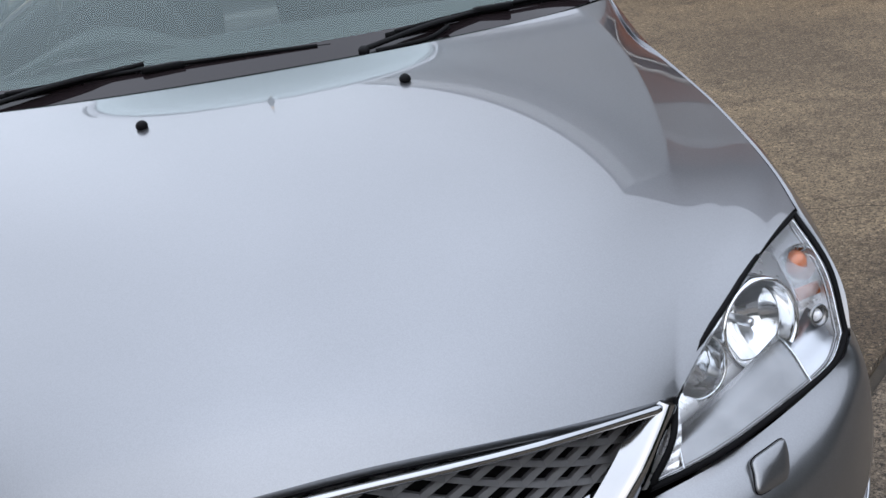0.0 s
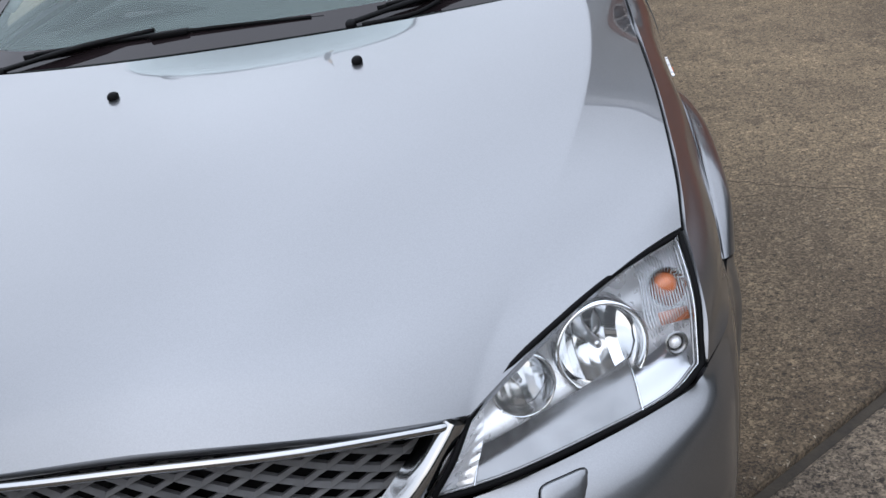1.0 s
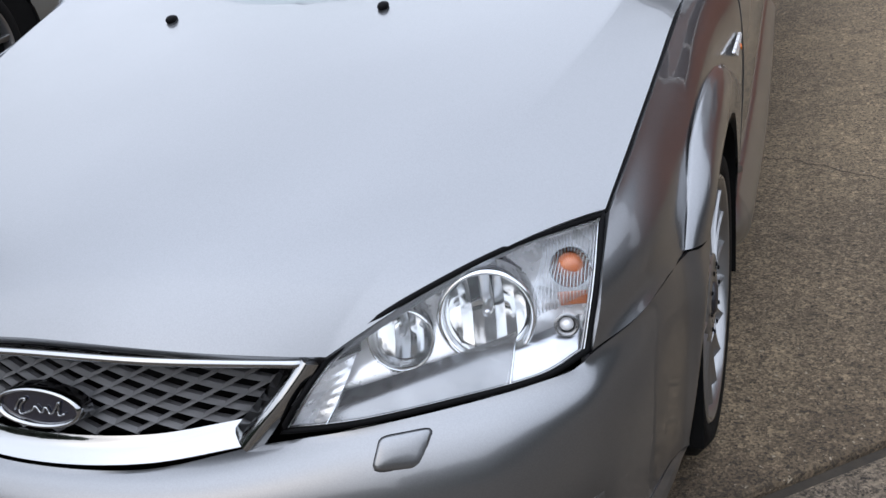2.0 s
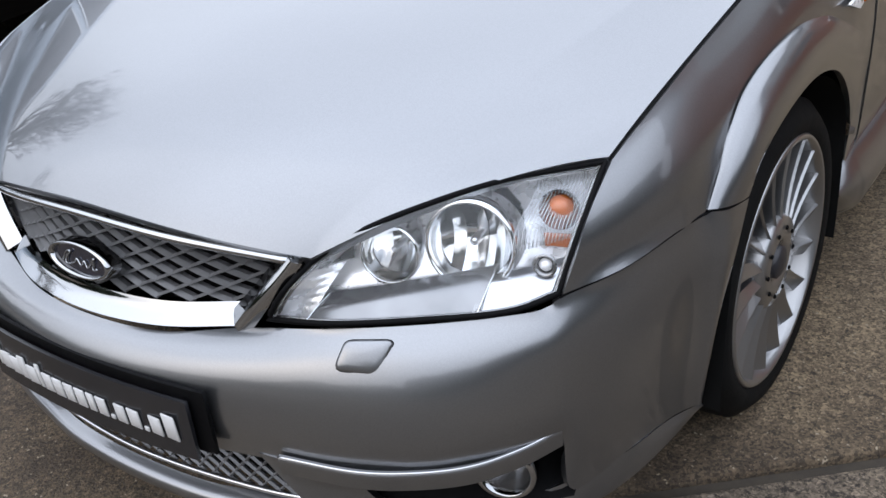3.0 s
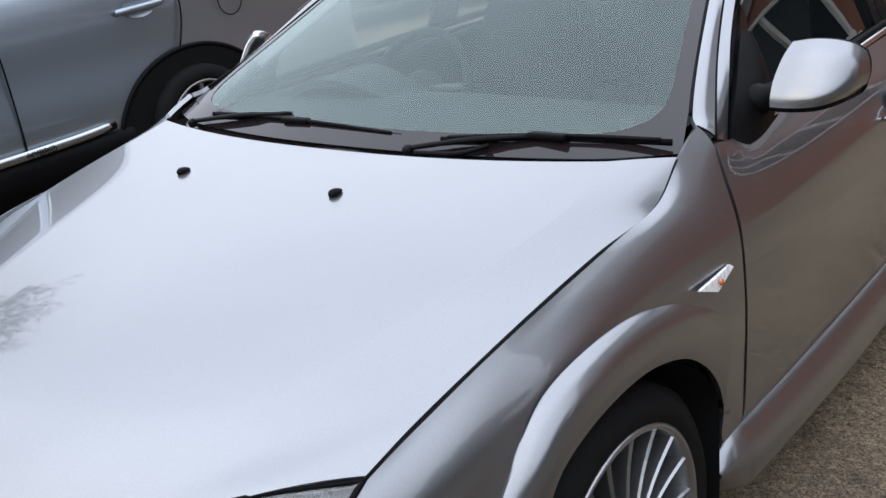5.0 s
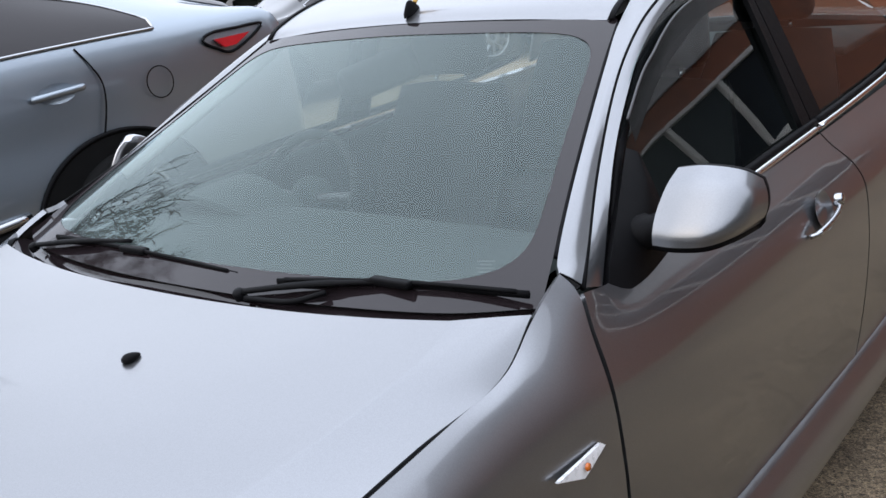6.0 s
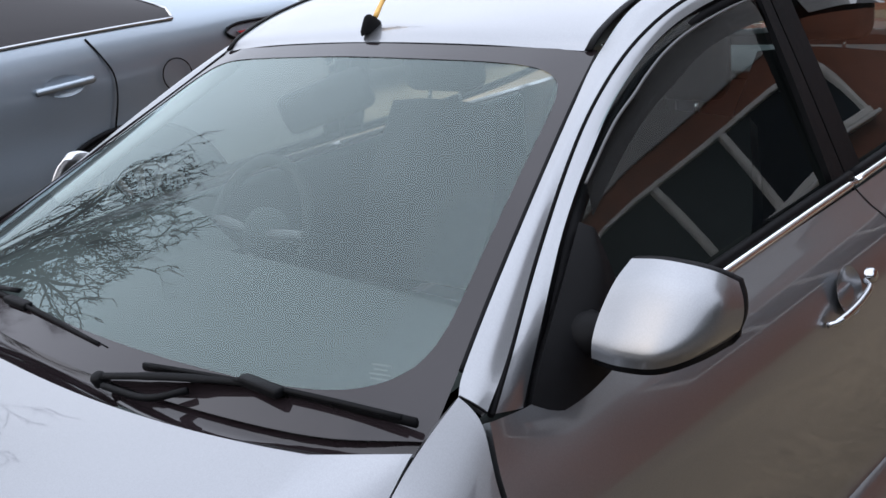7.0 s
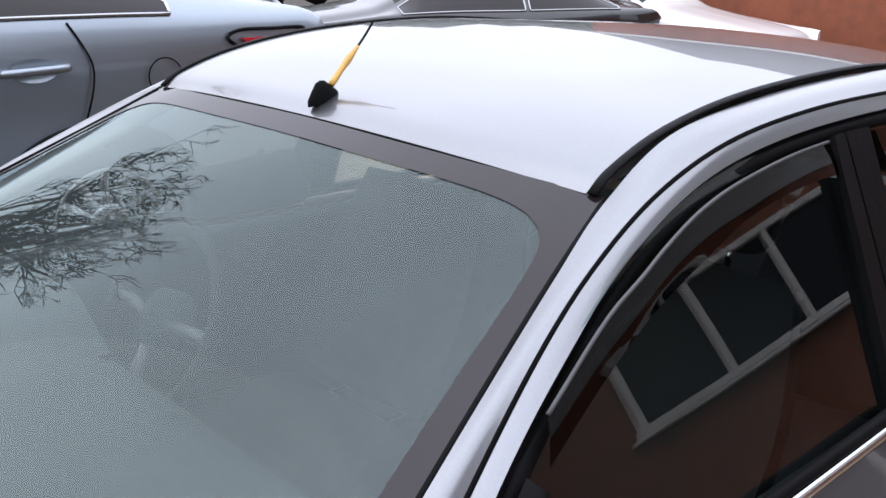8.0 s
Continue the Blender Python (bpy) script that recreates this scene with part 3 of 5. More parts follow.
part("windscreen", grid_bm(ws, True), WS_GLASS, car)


def frit_ring(g, x0, x1, y0, y1, off, n=280):
    """The dark printed border of a pane: from its rim to a window with rounded corners."""
    nv, nu = g.shape[:2]

    def at(u, v):
        a, b = u * (nu - 1), v * (nv - 1)
        i, j = min(int(b), nv - 2), min(int(a), nu - 2)
        e, f = b - i, a - j
        return (g[i, j] * (1 - f) + g[i, j + 1] * f) * (1 - e) + (g[i + 1, j] * (1 - f) + g[i + 1, j + 1] * f) * e

    bm = bmesh.new()
    rings = []
    for t in np.linspace(0, 1, 13):
        ring = []
        for k in range(n):
            a = 2 * math.pi * k / n
            c, q = math.cos(a), math.sin(a)
            m = max(abs(c), abs(q))
            ou, ov = .5 + .5 * c / m, .5 + .5 * q / m
            p = 9.0
            f = (abs(c) ** p + abs(q) ** p) ** (-1 / p)
            iu, iv = (x0 + x1) / 2 + (x1 - x0) / 2 * c * f, (y0 + y1) / 2 + (y1 - y0) / 2 * q * f
            ring.append(bm.verts.new(at(ou + (iu - ou) * t, ov + (iv - ov) * t)))
        rings.append(ring)
    for A, B in zip(rings[:-1], rings[1:]):
        for k in range(n):
            bm.faces.new((A[k], A[(k + 1) % n], B[(k + 1) % n], B[k]))
    bmesh.ops.recalc_face_normals(bm, faces=bm.faces[:])
    bm.normal_update()
    if sum(f.normal.z for f in bm.faces) < 0:
        bmesh.ops.reverse_faces(bm, faces=bm.faces[:])
        bm.normal_update()
    for v in bm.verts:
        v.co -= v.normal * off
    return bm


part("frit_band", frit_ring(ws, .026, .974, .058, .93, -.0015), FRIT, car)

STRIP = [(.541, 2.064, 1.322), (.541, 2.106, 1.351), (.537, 2.222, 1.389), (.537, 2.40, 1.419), (.542, 2.65, 1.436), (.545, 2.9, 1.436), (.544, 3.25, 1.41), (.54, 3.5, 1.37)]
MIDLINE = [(0, 2.019, 1.348), (0, 2.08, 1.377), (0, 2.22, 1.412), (0, 2.42, 1.438), (0, 2.66, 1.453), (0, 2.9, 1.452), (0, 3.25, 1.44), (0, 3.5, 1.40)]
roof = []
for a, m in zip(STRIP, MIDLINE):
    h = (a[0] * .55, m[1] + .22 * (a[1] - m[1]), m[2] - .26 * (m[2] - a[2]))
    roof.append([(-a[0], a[1], a[2]), (-h[0], h[1], h[2]), m, h, a])
panel("roof", roof, SILVER, car, 33, 40, True, 0.012)
DCURVE = [(0.8165, 1.432, 0.972), (0.7791, 1.516, 1.008), (0.7181, 1.667, 1.094), (0.6642, 1.837, 1.199), (0.6312, 1.975, 1.272), (0.6095, 2.125, 1.333), (0.6038, 2.292, 1.378), (0.6063, 2.502, 1.401), (0.608, 2.75, 1.407), (0.606, 3, 1.401), (0.6, 3.4, 1.36)]
# cant rail and A pillar in one pressing
INNER = [(.790, 1.405, 1.002), (.763, 1.449, 1.016), (.712, 1.585, 1.077), (.656, 1.765, 1.168), (.605, 1.936, 1.253), (.572, 2.065, 1.318), (.558, 2.22, 1.385), (.559, 2.45, 1.417), (.564, 2.72, 1.431), (.566, 2.98, 1.427), (.56, 3.4, 1.38)]
OUTER = [(x, y, z) for x, y, z in DCURVE]
OUTER[0] = (.820, 1.423, .980)
MID = [((a[0] + b[0]) / 2 + .002, (a[1] + b[1]) / 2 - .0015, (a[2] + b[2]) / 2 + .0035) for a, b in zip(INNER, OUTER)]
panel("a_pillar", [[INNER[i], MID[i], OUTER[i]] for i in range(len(INNER))], SILVER, car, 10, 80, True, 0.012, both=True)
seam("windscreen_seal", [(x - .004, y - .002, z - .004) for x, y, z in INNER[1:6]], .0045, RUBBER, car, True, 50)
seam("pillar_joint", [(.792, 1.404, 1.003), (.807, 1.412, .993), (.820, 1.421, .980)], .0018, RUBBER, car, True)
seam("roof_strip", [(x + .010, y, z + .001) for x, y, z in STRIP], .0088, BLACK_PLASTIC, car, True, 60, 8, flat=.4)
# door window frame
BCURVE = [(0.8, 1.53, 0.938), (0.7651, 1.623, 1.014), (0.7131, 1.76, 1.114), (0.6702, 1.902, 1.191), (0.6372, 2.035, 1.256), (0.6135, 2.215, 1.321), (0.6118, 2.402, 1.356), (0.6163, 2.643, 1.372), (0.616, 2.9, 1.37), (0.61, 3.3, 1.337)]
DIN = spl([(x - .0005, y + .0068, z - .0035) for x, y, z in DCURVE], 61)
BC = spl(BCURVE, 61)
frame_rows, rubber_rows = [], []
for a, b in list(zip(DIN, BC))[::3]:
    edge = a * .14 + b * .86 + np.array((.0085, -.016, .004))
    frame_rows.append([tuple(a), tuple(a * .57 + b * .43 + np.array((.005, -.009, .0025))), tuple(edge)])
    rubber_rows.append([tuple(edge + np.array((-.0015, .002, -.002))), tuple(b * .6 + edge * .4), tuple(b + np.array((-.002, .004, -.006)))])
panel("door_frame", frame_rows, SILVER, car, 12, 60, True, 0.006, both=True)
panel("window_channel", rubber_rows, RUBBER, car, 8, 60, True, 0.004, both=True)
seam("door_seal", [(x - .003, y + .0034, z - .0045) for x, y, z in DCURVE], .0055, RUBBER, car, True, 70)
# black rubber round the window, belt moulding
RUB = [(x - .003, y + .008, z - .010) for x, y, z in BCURVE[1:]]
seam("window_rubber", RUB, .013, RUBBER, car, True, 60, 8)
BELT = [(.812, 1.56, .935), (.811, 1.8, .951), (.809, 2.1, .958), (.807, 2.4, .963), (.803, 2.6, .963)]
BELT2 = [(.803, 2.606, .963), (.797, 2.9, .965), (.786, 3.3, .975), (.77, 3.6, 1.0)]
for B in (BELT, BELT2):
    seam("belt_moulding", [(x + .006, y, z - .001) for x, y, z in B], .0095, CHROME_LAMP, car, True, 30, 8)
    seam("belt_rubber", [(x - .004, y, z + .012) for x, y, z in B], .010, RUBBER, car, True, 30, 8)


def pane(lower, upper, parent, material, name, inset=.012):
    g = even([[(x - inset, y, z) for x, y, z in lower], [((a[0] + b[0]) / 2 + .0025 - inset, (a[1] + b[1]) / 2, (a[2] + b[2]) / 2) for a, b in zip(lower, upper)], [(x - inset, y, z) for x, y, z in upper]], 30, 12)
    part(name, grid_bm(g, False), material, parent)
    part(name, grid_bm(mirrored(g), True), material, parent)


pane([(.798, 1.60, .948), (.801, 1.8, .955), (.803, 2.1, .962), (.803, 2.35, .966), (.802, 2.515, .968)],
     [(.768, 1.625, 1.02), (.681, 1.90, 1.210), (.640, 2.12, 1.304), (.624, 2.33, 1.349), (.621, 2.535, 1.365)], car, SIDE_GLASS, "door_glass")
pane([(.795, 2.66, .972), (.79, 2.9, .976), (.782, 3.15, .985), (.772, 3.42, 1.0), (.765, 3.6, 1.015)],
     [(.627, 2.66, 1.366), (.622, 2.85, 1.366), (.616, 3.05, 1.355), (.612, 3.25, 1.325), (.62, 3.42, 1.26)], car, SIDE_GLASS, "rear_door_glass")
# pillar between the doors
panel("b_pillar", [[(.806, 2.515, .966), (.725, 2.525, 1.16), (.636, 2.535, 1.360)], [(.803, 2.58, .966), (.722, 2.575, 1.16), (.634, 2.57, 1.362)]], BLACK_PLASTIC, car, 12, 4, False, .012, both=True)
panel("b_pillar", [[(.802, 2.588, .966), (.721, 2.583, 1.16), (.633, 2.578, 1.362)], [(.800, 2.67, .966), (.719, 2.665, 1.16), (.632, 2.66, 1.362)]], BLACK_PLASTIC, car, 12, 4, False, .012, both=True)
panel("c_pillar", [[(.60, 3.38, 1.35), (.56, 3.42, 1.38), (.53, 3.5, 1.37)], [(.69, 3.62, 1.17), (.65, 3.72, 1.2), (.62, 3.80, 1.2)], [(.80, 3.72, .965), (.74, 3.95, 1.0), (.64, 4.09, 1.03)]], SILVER, car, 10, 14, False, .01, both=True)
panel("rear_window", [[(-.53, 3.51, 1.37), (0, 3.51, 1.40), (.53, 3.51, 1.37)], [(-.60, 3.8, 1.21), (0, 3.82, 1.24), (.60, 3.8, 1.21)], [(-.63, 4.08, 1.03), (0, 4.11, 1.06), (.63, 4.08, 1.03)]], SIDE_GLASS, car, 20, 12, True, .004)
# wind deflectors along the top of the door windows
DEF_U = spl([(0.709, 1.804, 1.162), (0.697, 1.854, 1.187), (0.686, 1.900, 1.210), (0.675, 1.951, 1.232), (0.665, 2.016, 1.255), (0.655, 2.072, 1.276), (0.642, 2.160, 1.303), (0.632, 2.266, 1.323), (0.624, 2.430, 1.341), (0.620, 2.615, 1.350)], 40)
DEF_L = spl([(0.732, 1.782, 1.118), (0.717, 1.850, 1.150), (0.704, 1.911, 1.177), (0.692, 1.976, 1.203), (0.681, 2.043, 1.225), (0.670, 2.127, 1.247), (0.654, 2.267, 1.282), (0.646, 2.433, 1.299), (0.645, 2.588, 1.301)], 40)
DEF_U, DEF_L = DEF_U + np.array((.007, 0, .0035)), DEF_L + np.array((.009, 0, .0045))
panel("wind_deflector", [[tuple(DEF_U[i]), tuple((DEF_U[i] + DEF_L[i]) / 2 + np.array((.001, 0, .0005))), tuple(DEF_L[i])] for i in range(0, 40, 3)], SMOKED, car, 10, 40, True, 0, both=True)
seam("deflector_rim", [tuple(p) for p in DEF_U], .0028, GREY_PLASTIC, car, True, 60)
panel("wind_deflector", [[(.634, 2.68, 1.355), (.650, 2.69, 1.32), (.668, 2.70, 1.295)], [(.630, 2.9, 1.352), (.650, 2.9, 1.31), (.668, 2.9, 1.285)], [(.622, 3.15, 1.33), (.645, 3.15, 1.28), (.66, 3.15, 1.255)]], SMOKED, car, 8, 20, True, 0, both=True)

# cowl below the windscreen
panel("cowl", [[(x, y - .004, z - .012) for x, y, z in [(-.79, 1.30, .968), (-.69, 1.237, .972), (-.40, 1.163, .970), (0, 1.163, .965), (.40, 1.163, .970), (.69, 1.237, .972), (.79, 1.30, .968)]],
               [(x, y + .05, z - .03) for x, y, z in [(-.79, 1.30, .970), (-.69, 1.237, .972), (-.40, 1.163, .970), (0, 1.163, .965), (.40, 1.163, .970), (.69, 1.237, .972), (.79, 1.30, .970)]],
               [(x, y + .012, z - .004) for x, y, z in WS_LOW[::-1]]], FRIT, car, 40, 8, True, 0)

# shut line seals
SHUT = [(x + .002, y, z - .006) for x, y, z in [s[-1] for s in HALF]]
seam("bonnet_seal", SHUT, .0030, RUBBER, car, True, 60)
seam("door_seam", [(x - .006, y + .002, z - .001) for x, y, z in TAIL[-1][2:5] + flares[-1][:5]], .0017, RUBBER, car, True, 50)
seam("door_seam", [(x - .006, y + .004, z) for x, y, z in flank(2.61, .9, 0, .322, SHUT2)], .0028, RUBBER, car, True, 40)

# ---- front end
# chrome grille surround, mesh and badge
GT = [(-.392, .136, .694), (-.2, .078, .724), (0, .066, .733), (.2, .078, .724), (.392, .136, .694)]       # upper edge
GB = [(-.302, .098, .566), (-.16, .042, .562), (0, .022, .562), (.16, .042, .562), (.302, .098, .566)]     # lower edge
nose = [p for p in BONNET[0] if abs(p[0]) < .41]
part("bonnet_nose_seal", tube_bm([(x, y + .013, z - .0125) for x, y, z in nose], .0085, 8), RUBBER, car)
seam("grille_bar", [(x, y - .004, z - .008) for x, y, z in GT], .0065, CHROME, car, False, 50, 8)
panel("chrome_bar", [[(x * .975, y + .020, z + .037 - .005 * abs(x) / .3) for x, y, z in GB], [(x, y + .012, z + .022) for x, y, z in GB], [(x, y - .008, z + .006) for x, y, z in GB]], CHROME, car, 50, 14, False, .006)
for s in (1, -1):
    panel("chrome_side", [[(s * .410, .132, .686), (s * .394, .124, .693), (s * .371, .148, .701)], [(s * .361, .102, .624), (s * .345, .094, .633), (s * .322, .120, .643)],
                          [(s * .311, .084, .562), (s * .294, .076, .573), (s * .270, .100, .587)]], CHROME, car, 8, 12, s < 0, .012)
bm = bmesh.new()
for k in range(-11, 12):
    for d in (1, -1):
        # slanted bars of the diamond mesh, clipped to the opening
        pts = []
        for t in np.linspace(0, 1, 25):
            z = .590 + t * .136
            x = (k + .5) * .064 + d * (t - .5) * .327
            lim = .365 + .067 * t
            if abs(x) < lim and z < .725 - .205 * x * x:
                y = (1 - t) * (.022 + .80 * x * x) + t * (.066 + .46 * x * x) + .041
                pts.append((x, y, z))
        if len(pts) > 1:
            tube_bm(pts, .0027, 4, bm=bm, flat=3.6, up=(0, 1, 0))
part("grille_mesh", bm, GRILLE_GREY, car, smooth=False)
panel("grille_backing", [[(-.43, .225, .672), (-.2, .145, .715), (0, .130, .722), (.2, .145, .715), (.43, .225, .672)], [(-.42, .215, .56), (-.16, .12, .56), (0, .10, .56), (.16, .12, .56), (.42, .215, .56)]], BLACK_PLASTIC, car, 16, 4, True, 0)
def ellipse(a, b, n=48):
    return [(a * math.cos(t), b * math.sin(t)) for t in np.linspace(0, 2 * math.pi, n, endpoint=False)]


badge = part("badge", bmesh.new(), CHROME, car, "oval chrome-rimmed badge on the grille mesh")
BADGE = Matrix.Translation((0, .034, .648)) @ pose(0, 0, 0, -12)
bm = bmesh.new()
prof = [(1.0, .028), (1.0, .012), (.985, .002), (.94, -.002), (.88, .003), (.865, .008)]
rings = [[bm.verts.new((.077 * r * c / 1, h, .032 * (1 - (1 - r) * 1.9) * s)) for c, s in ellipse(1, 1)] for r, h in prof]
for A, B in zip(rings[:-1], rings[1:]):
    for k in range(48):
        bm.faces.new((A[k], A[(k + 1) % 48], B[(k + 1) % 48], B[k]))
bm.transform(BADGE)
bm.to_mesh(badge.data)
bm.free()
for f in badge.data.polygons:
    f.use_smooth = True
bm = bmesh.new()
bm.faces.new([bm.verts.new((.068 * c, .007, .0245 * s)) for c, s in ellipse(1, 1)])
bm.transform(BADGE)
part("badge_field", bm, BADGE_BLUE, badge)
sig = [(-.042, .0, -.006), (-.030, .0, .010), (-.018, .0, .012), (-.030, .0, .002), (-.034, .0, -.012), (-.014, .0, -.006), (-.004, .0, .002), (.004, .0, -.008), (.014, .0, .002), (.020, .0, -.009), (.030, .0, .0), (.040, .0, .012), (.034, .0, -.009), (.046, .0, -.006)]
bm = tube_bm(spl([(x, .004, z) for x, y, z in sig], 60), .0016, 5)
bm.transform(BADGE)
part("badge_flourish", bm, CHROME, badge, "thin bright flourish")

# bumper upper skin, from the middle round to the wheel arch
BUMP = [
    [(0, .018, .556), (0, -.012, .540), (0, -.034, .505), (0, -.040, .45), (0, -.036, .385)],
    [(.16, .036, .556), (.17, .004, .540), (.175, -.018, .505), (.177, -.024, .45), (.175, -.020, .385)],
    [(.312, .086, .574), (.335, .042, .552), (.35, .020, .51), (.355, .011, .45), (.352, .012, .387)],
    [(.46, .113, .598), (.484, .083, .571), (.502, .061, .52), (.513, .049, .45), (.51, .048, .39)],
    [(.60, .178, .606), (.628, .142, .575), (.648, .122, .52), (.658, .114, .45), (.655, .118, .393)],
    [(.708, .240, .614), (.733, .222, .577), (.745, .214, .515), (.749, .211, .45), (.743, .216, .395)],
    [(.735, .265, .618), (.757, .252, .58), (.766, .244, .52), (.768, .240, .45), (.757, .240, .397)],
    [(.751, .283, .6275), (.772, .276, .58), (.780, .268, .51), (.779, .262, .40), (.762, .252, .288)],
    [(.798, .376, .6290), (.812, .37, .57), (.817, .366, .49), (.812, .366, .39), (.797, .368, .284)],
    [(.829, .496, .6285), (.838, .492, .56), (.836, .487, .47), (.829, .484, .37), (.817, .486, .264)],
    [(.843, .572, .6250), (.853, .556, .55), (.848, .550, .45), (.841, .546, .35), (.830, .55, .245)],
    [(.866, .612, .6160), (.876, .590, .54), (.868, .577, .44), (.857, .570, .34), (.842, .575, .238)],
    [(.876, .682, .602), (.875, .634, .53), (.862, .602, .42), (.849, .592, .32), (.835, .598, .224)],
]
panel("bumper", [[(-x, y, z) for x, y, z in s] for s in BUMP[:0:-1]] + BUMP, SILVER, car, 26, 160, False, 0.014, byindex=True, fair=12)
FSEAM = [(.750, .279, .627), (.797, .374, .629), (.829, .498, .627), (.846, .568, .625), (.876, .682, .602)]
seam("bumper_seam", [(x - .003, y, z) for x, y, z in FSEAM], .0017, RUBBER, car, True, 40)
# trim strip over the fog lamp
TR = [(.392, .012, .408), (.515, .043, .404), (.60, .081, .405), (.67, .126, .410), (.722, .184, .417), (.758, .238, .427)]
panel("bumper_strip", [[(x, y + .003, z) for x, y, z in TR], [(x + .003, y - .004, z - .004) for x, y, z in TR], [(x + .002, y - .003, z - .034) for x, y, z in TR]], SILVER, car, 40, 8, True, .014, both=True)
# thin satin line puts the highlight of the strip's crease into the shape
seam("strip_highlight", [(x + .001, y - .002, z - .001) for x, y, z in TR], .0022, SATIN, car, True, 40)
# splitter lip all the way round: top, edge, underside
LIP = [
    [(0, .014, .245), (0, -.010, .232), (0, -.006, .205), (0, .03, .185)],
    [(.17, .024, .245), (.17, 0, .232), (.17, .004, .205), (.17, .04, .185)],
    [(.29, .052, .247), (.30, .027, .232), (.30, .032, .203), (.28, .07, .182)],
    [(.39, .077, .249), (.405, .054, .231), (.405, .058, .202), (.38, .10, .18)],
    [(.508, .120, .251), (.532, .099, .230), (.530, .104, .20), (.49, .15, .178)],
    [(.602, .168, .252), (.622, .146, .230), (.620, .152, .20), (.58, .20, .178)],
    [(.675, .225, .256), (.694, .201, .232), (.692, .206, .20), (.65, .25, .178)],
    [(.740, .268, .278), (.752, .272, .240), (.748, .28, .202), (.70, .31, .18)],
    [(.797, .370, .282), (.800, .380, .245), (.792, .385, .205), (.74, .40, .18)],
    [(.818, .488, .262), (.824, .488, .238), (.814, .49, .205), (.76, .50, .18)],
    [(.835, .598, .222), (.836, .602, .212), (.822, .605, .20), (.77, .61, .18)],
]
panel("splitter", [[(-x, y, z) for x, y, z in q] for q in LIP[:0:-1]] + LIP, SILVER, car, 16, 110, False, .008, byindex=True)
# slanting blade between the lower grille and the fog lamp recess
panel("bumper_blade", [[(.352, .010, .398), (.41, .022, .392), (.478, .048, .374)], [(.392, .014, .348), (.432, .036, .340), (.482, .078, .330)], [(.425, .026, .298), (.460, .052, .293), (.498, .094, .288)],
                       [(.450, .058, .246), (.490, .080, .247), (.520, .108, .250)]], SILVER, car, 14, 20, False, .03, both=True)
# fog lamp recess
panel("fog_recess", [[(.43, .10, .40), (.60, .16, .40), (.752, .262, .41)], [(.46, .20, .33), (.60, .26, .33), (.745, .36, .33)], [(.47, .098, .246), (.62, .158, .246), (.757, .262, .264)]], BLACK_PLASTIC, car, 20, 12, True, 0, both=True)
for s in (1, -1):
    fm = facing((s * .678, .192, .337), (s * .30, -.95, .03))
    fog = part("fog_lamp", lathe_bm([(.048, -.03), (.050, .0), (.046, .006), (.040, .002), (.038, -.02)], 40, m=fm), CHROME, car, "round fog lamp with a bright ring")
    part("lens", lathe_bm([(.039, -.004), (.03, -.001), (.0, .001)], 32, m=fm), LENS_GLASS, fog)
    part("reflector", lathe_bm([(.039, -.008), (.03, -.03), (.012, -.042), (0, -.043)], 32, m=fm), APRON, fog)
    seam("fog_trim", [(s * .50, .085, .352), (s * .56, .110, .349), (s * .60, .128, .350), (s * .635, .145, .366)], .004, CHROME, car, False, 30)
# lower grille
panel("lower_grille_backing", [[(-.48, .12, .40), (0, .03, .40), (.48, .12, .40)], [(-.48, .13, .24), (0, .06, .24), (.48, .13, .24)]], BLACK_PLASTIC, car, 20, 4, True, 0)
bm = bmesh.new()
for k in range(-26, 27):
    for d in (1, -1):
        pts = []
        for t in np.linspace(0, 1, 7):
            x, z = k * .034 + d * (t - .5) * .12, .258 + t * .13
            if abs(x) < .49 - .13 * t:
                pts.append((x, .028 - .012 * t + .24 * x * x, z))
        if len(pts) > 1:
            tube_bm(pts, .0028, 4, bm=bm, flat=1.6, up=(0, 1, 0))
part("lower_grille_mesh", bm, GRILLE_GREY, car, smooth=False)
seam("lower_grille_bar", [(-.5, .10, .268), (-.3, .042, .266), (0, .012, .266), (.3, .042, .266), (.5, .10, .268)], .005, SATIN, car, False, 50)
part("tow_cover_clip", box_bm((.04, .012, .014), .003, at=(.43, .05, .285)), SATIN, car, "small bright clip on the lower grille")
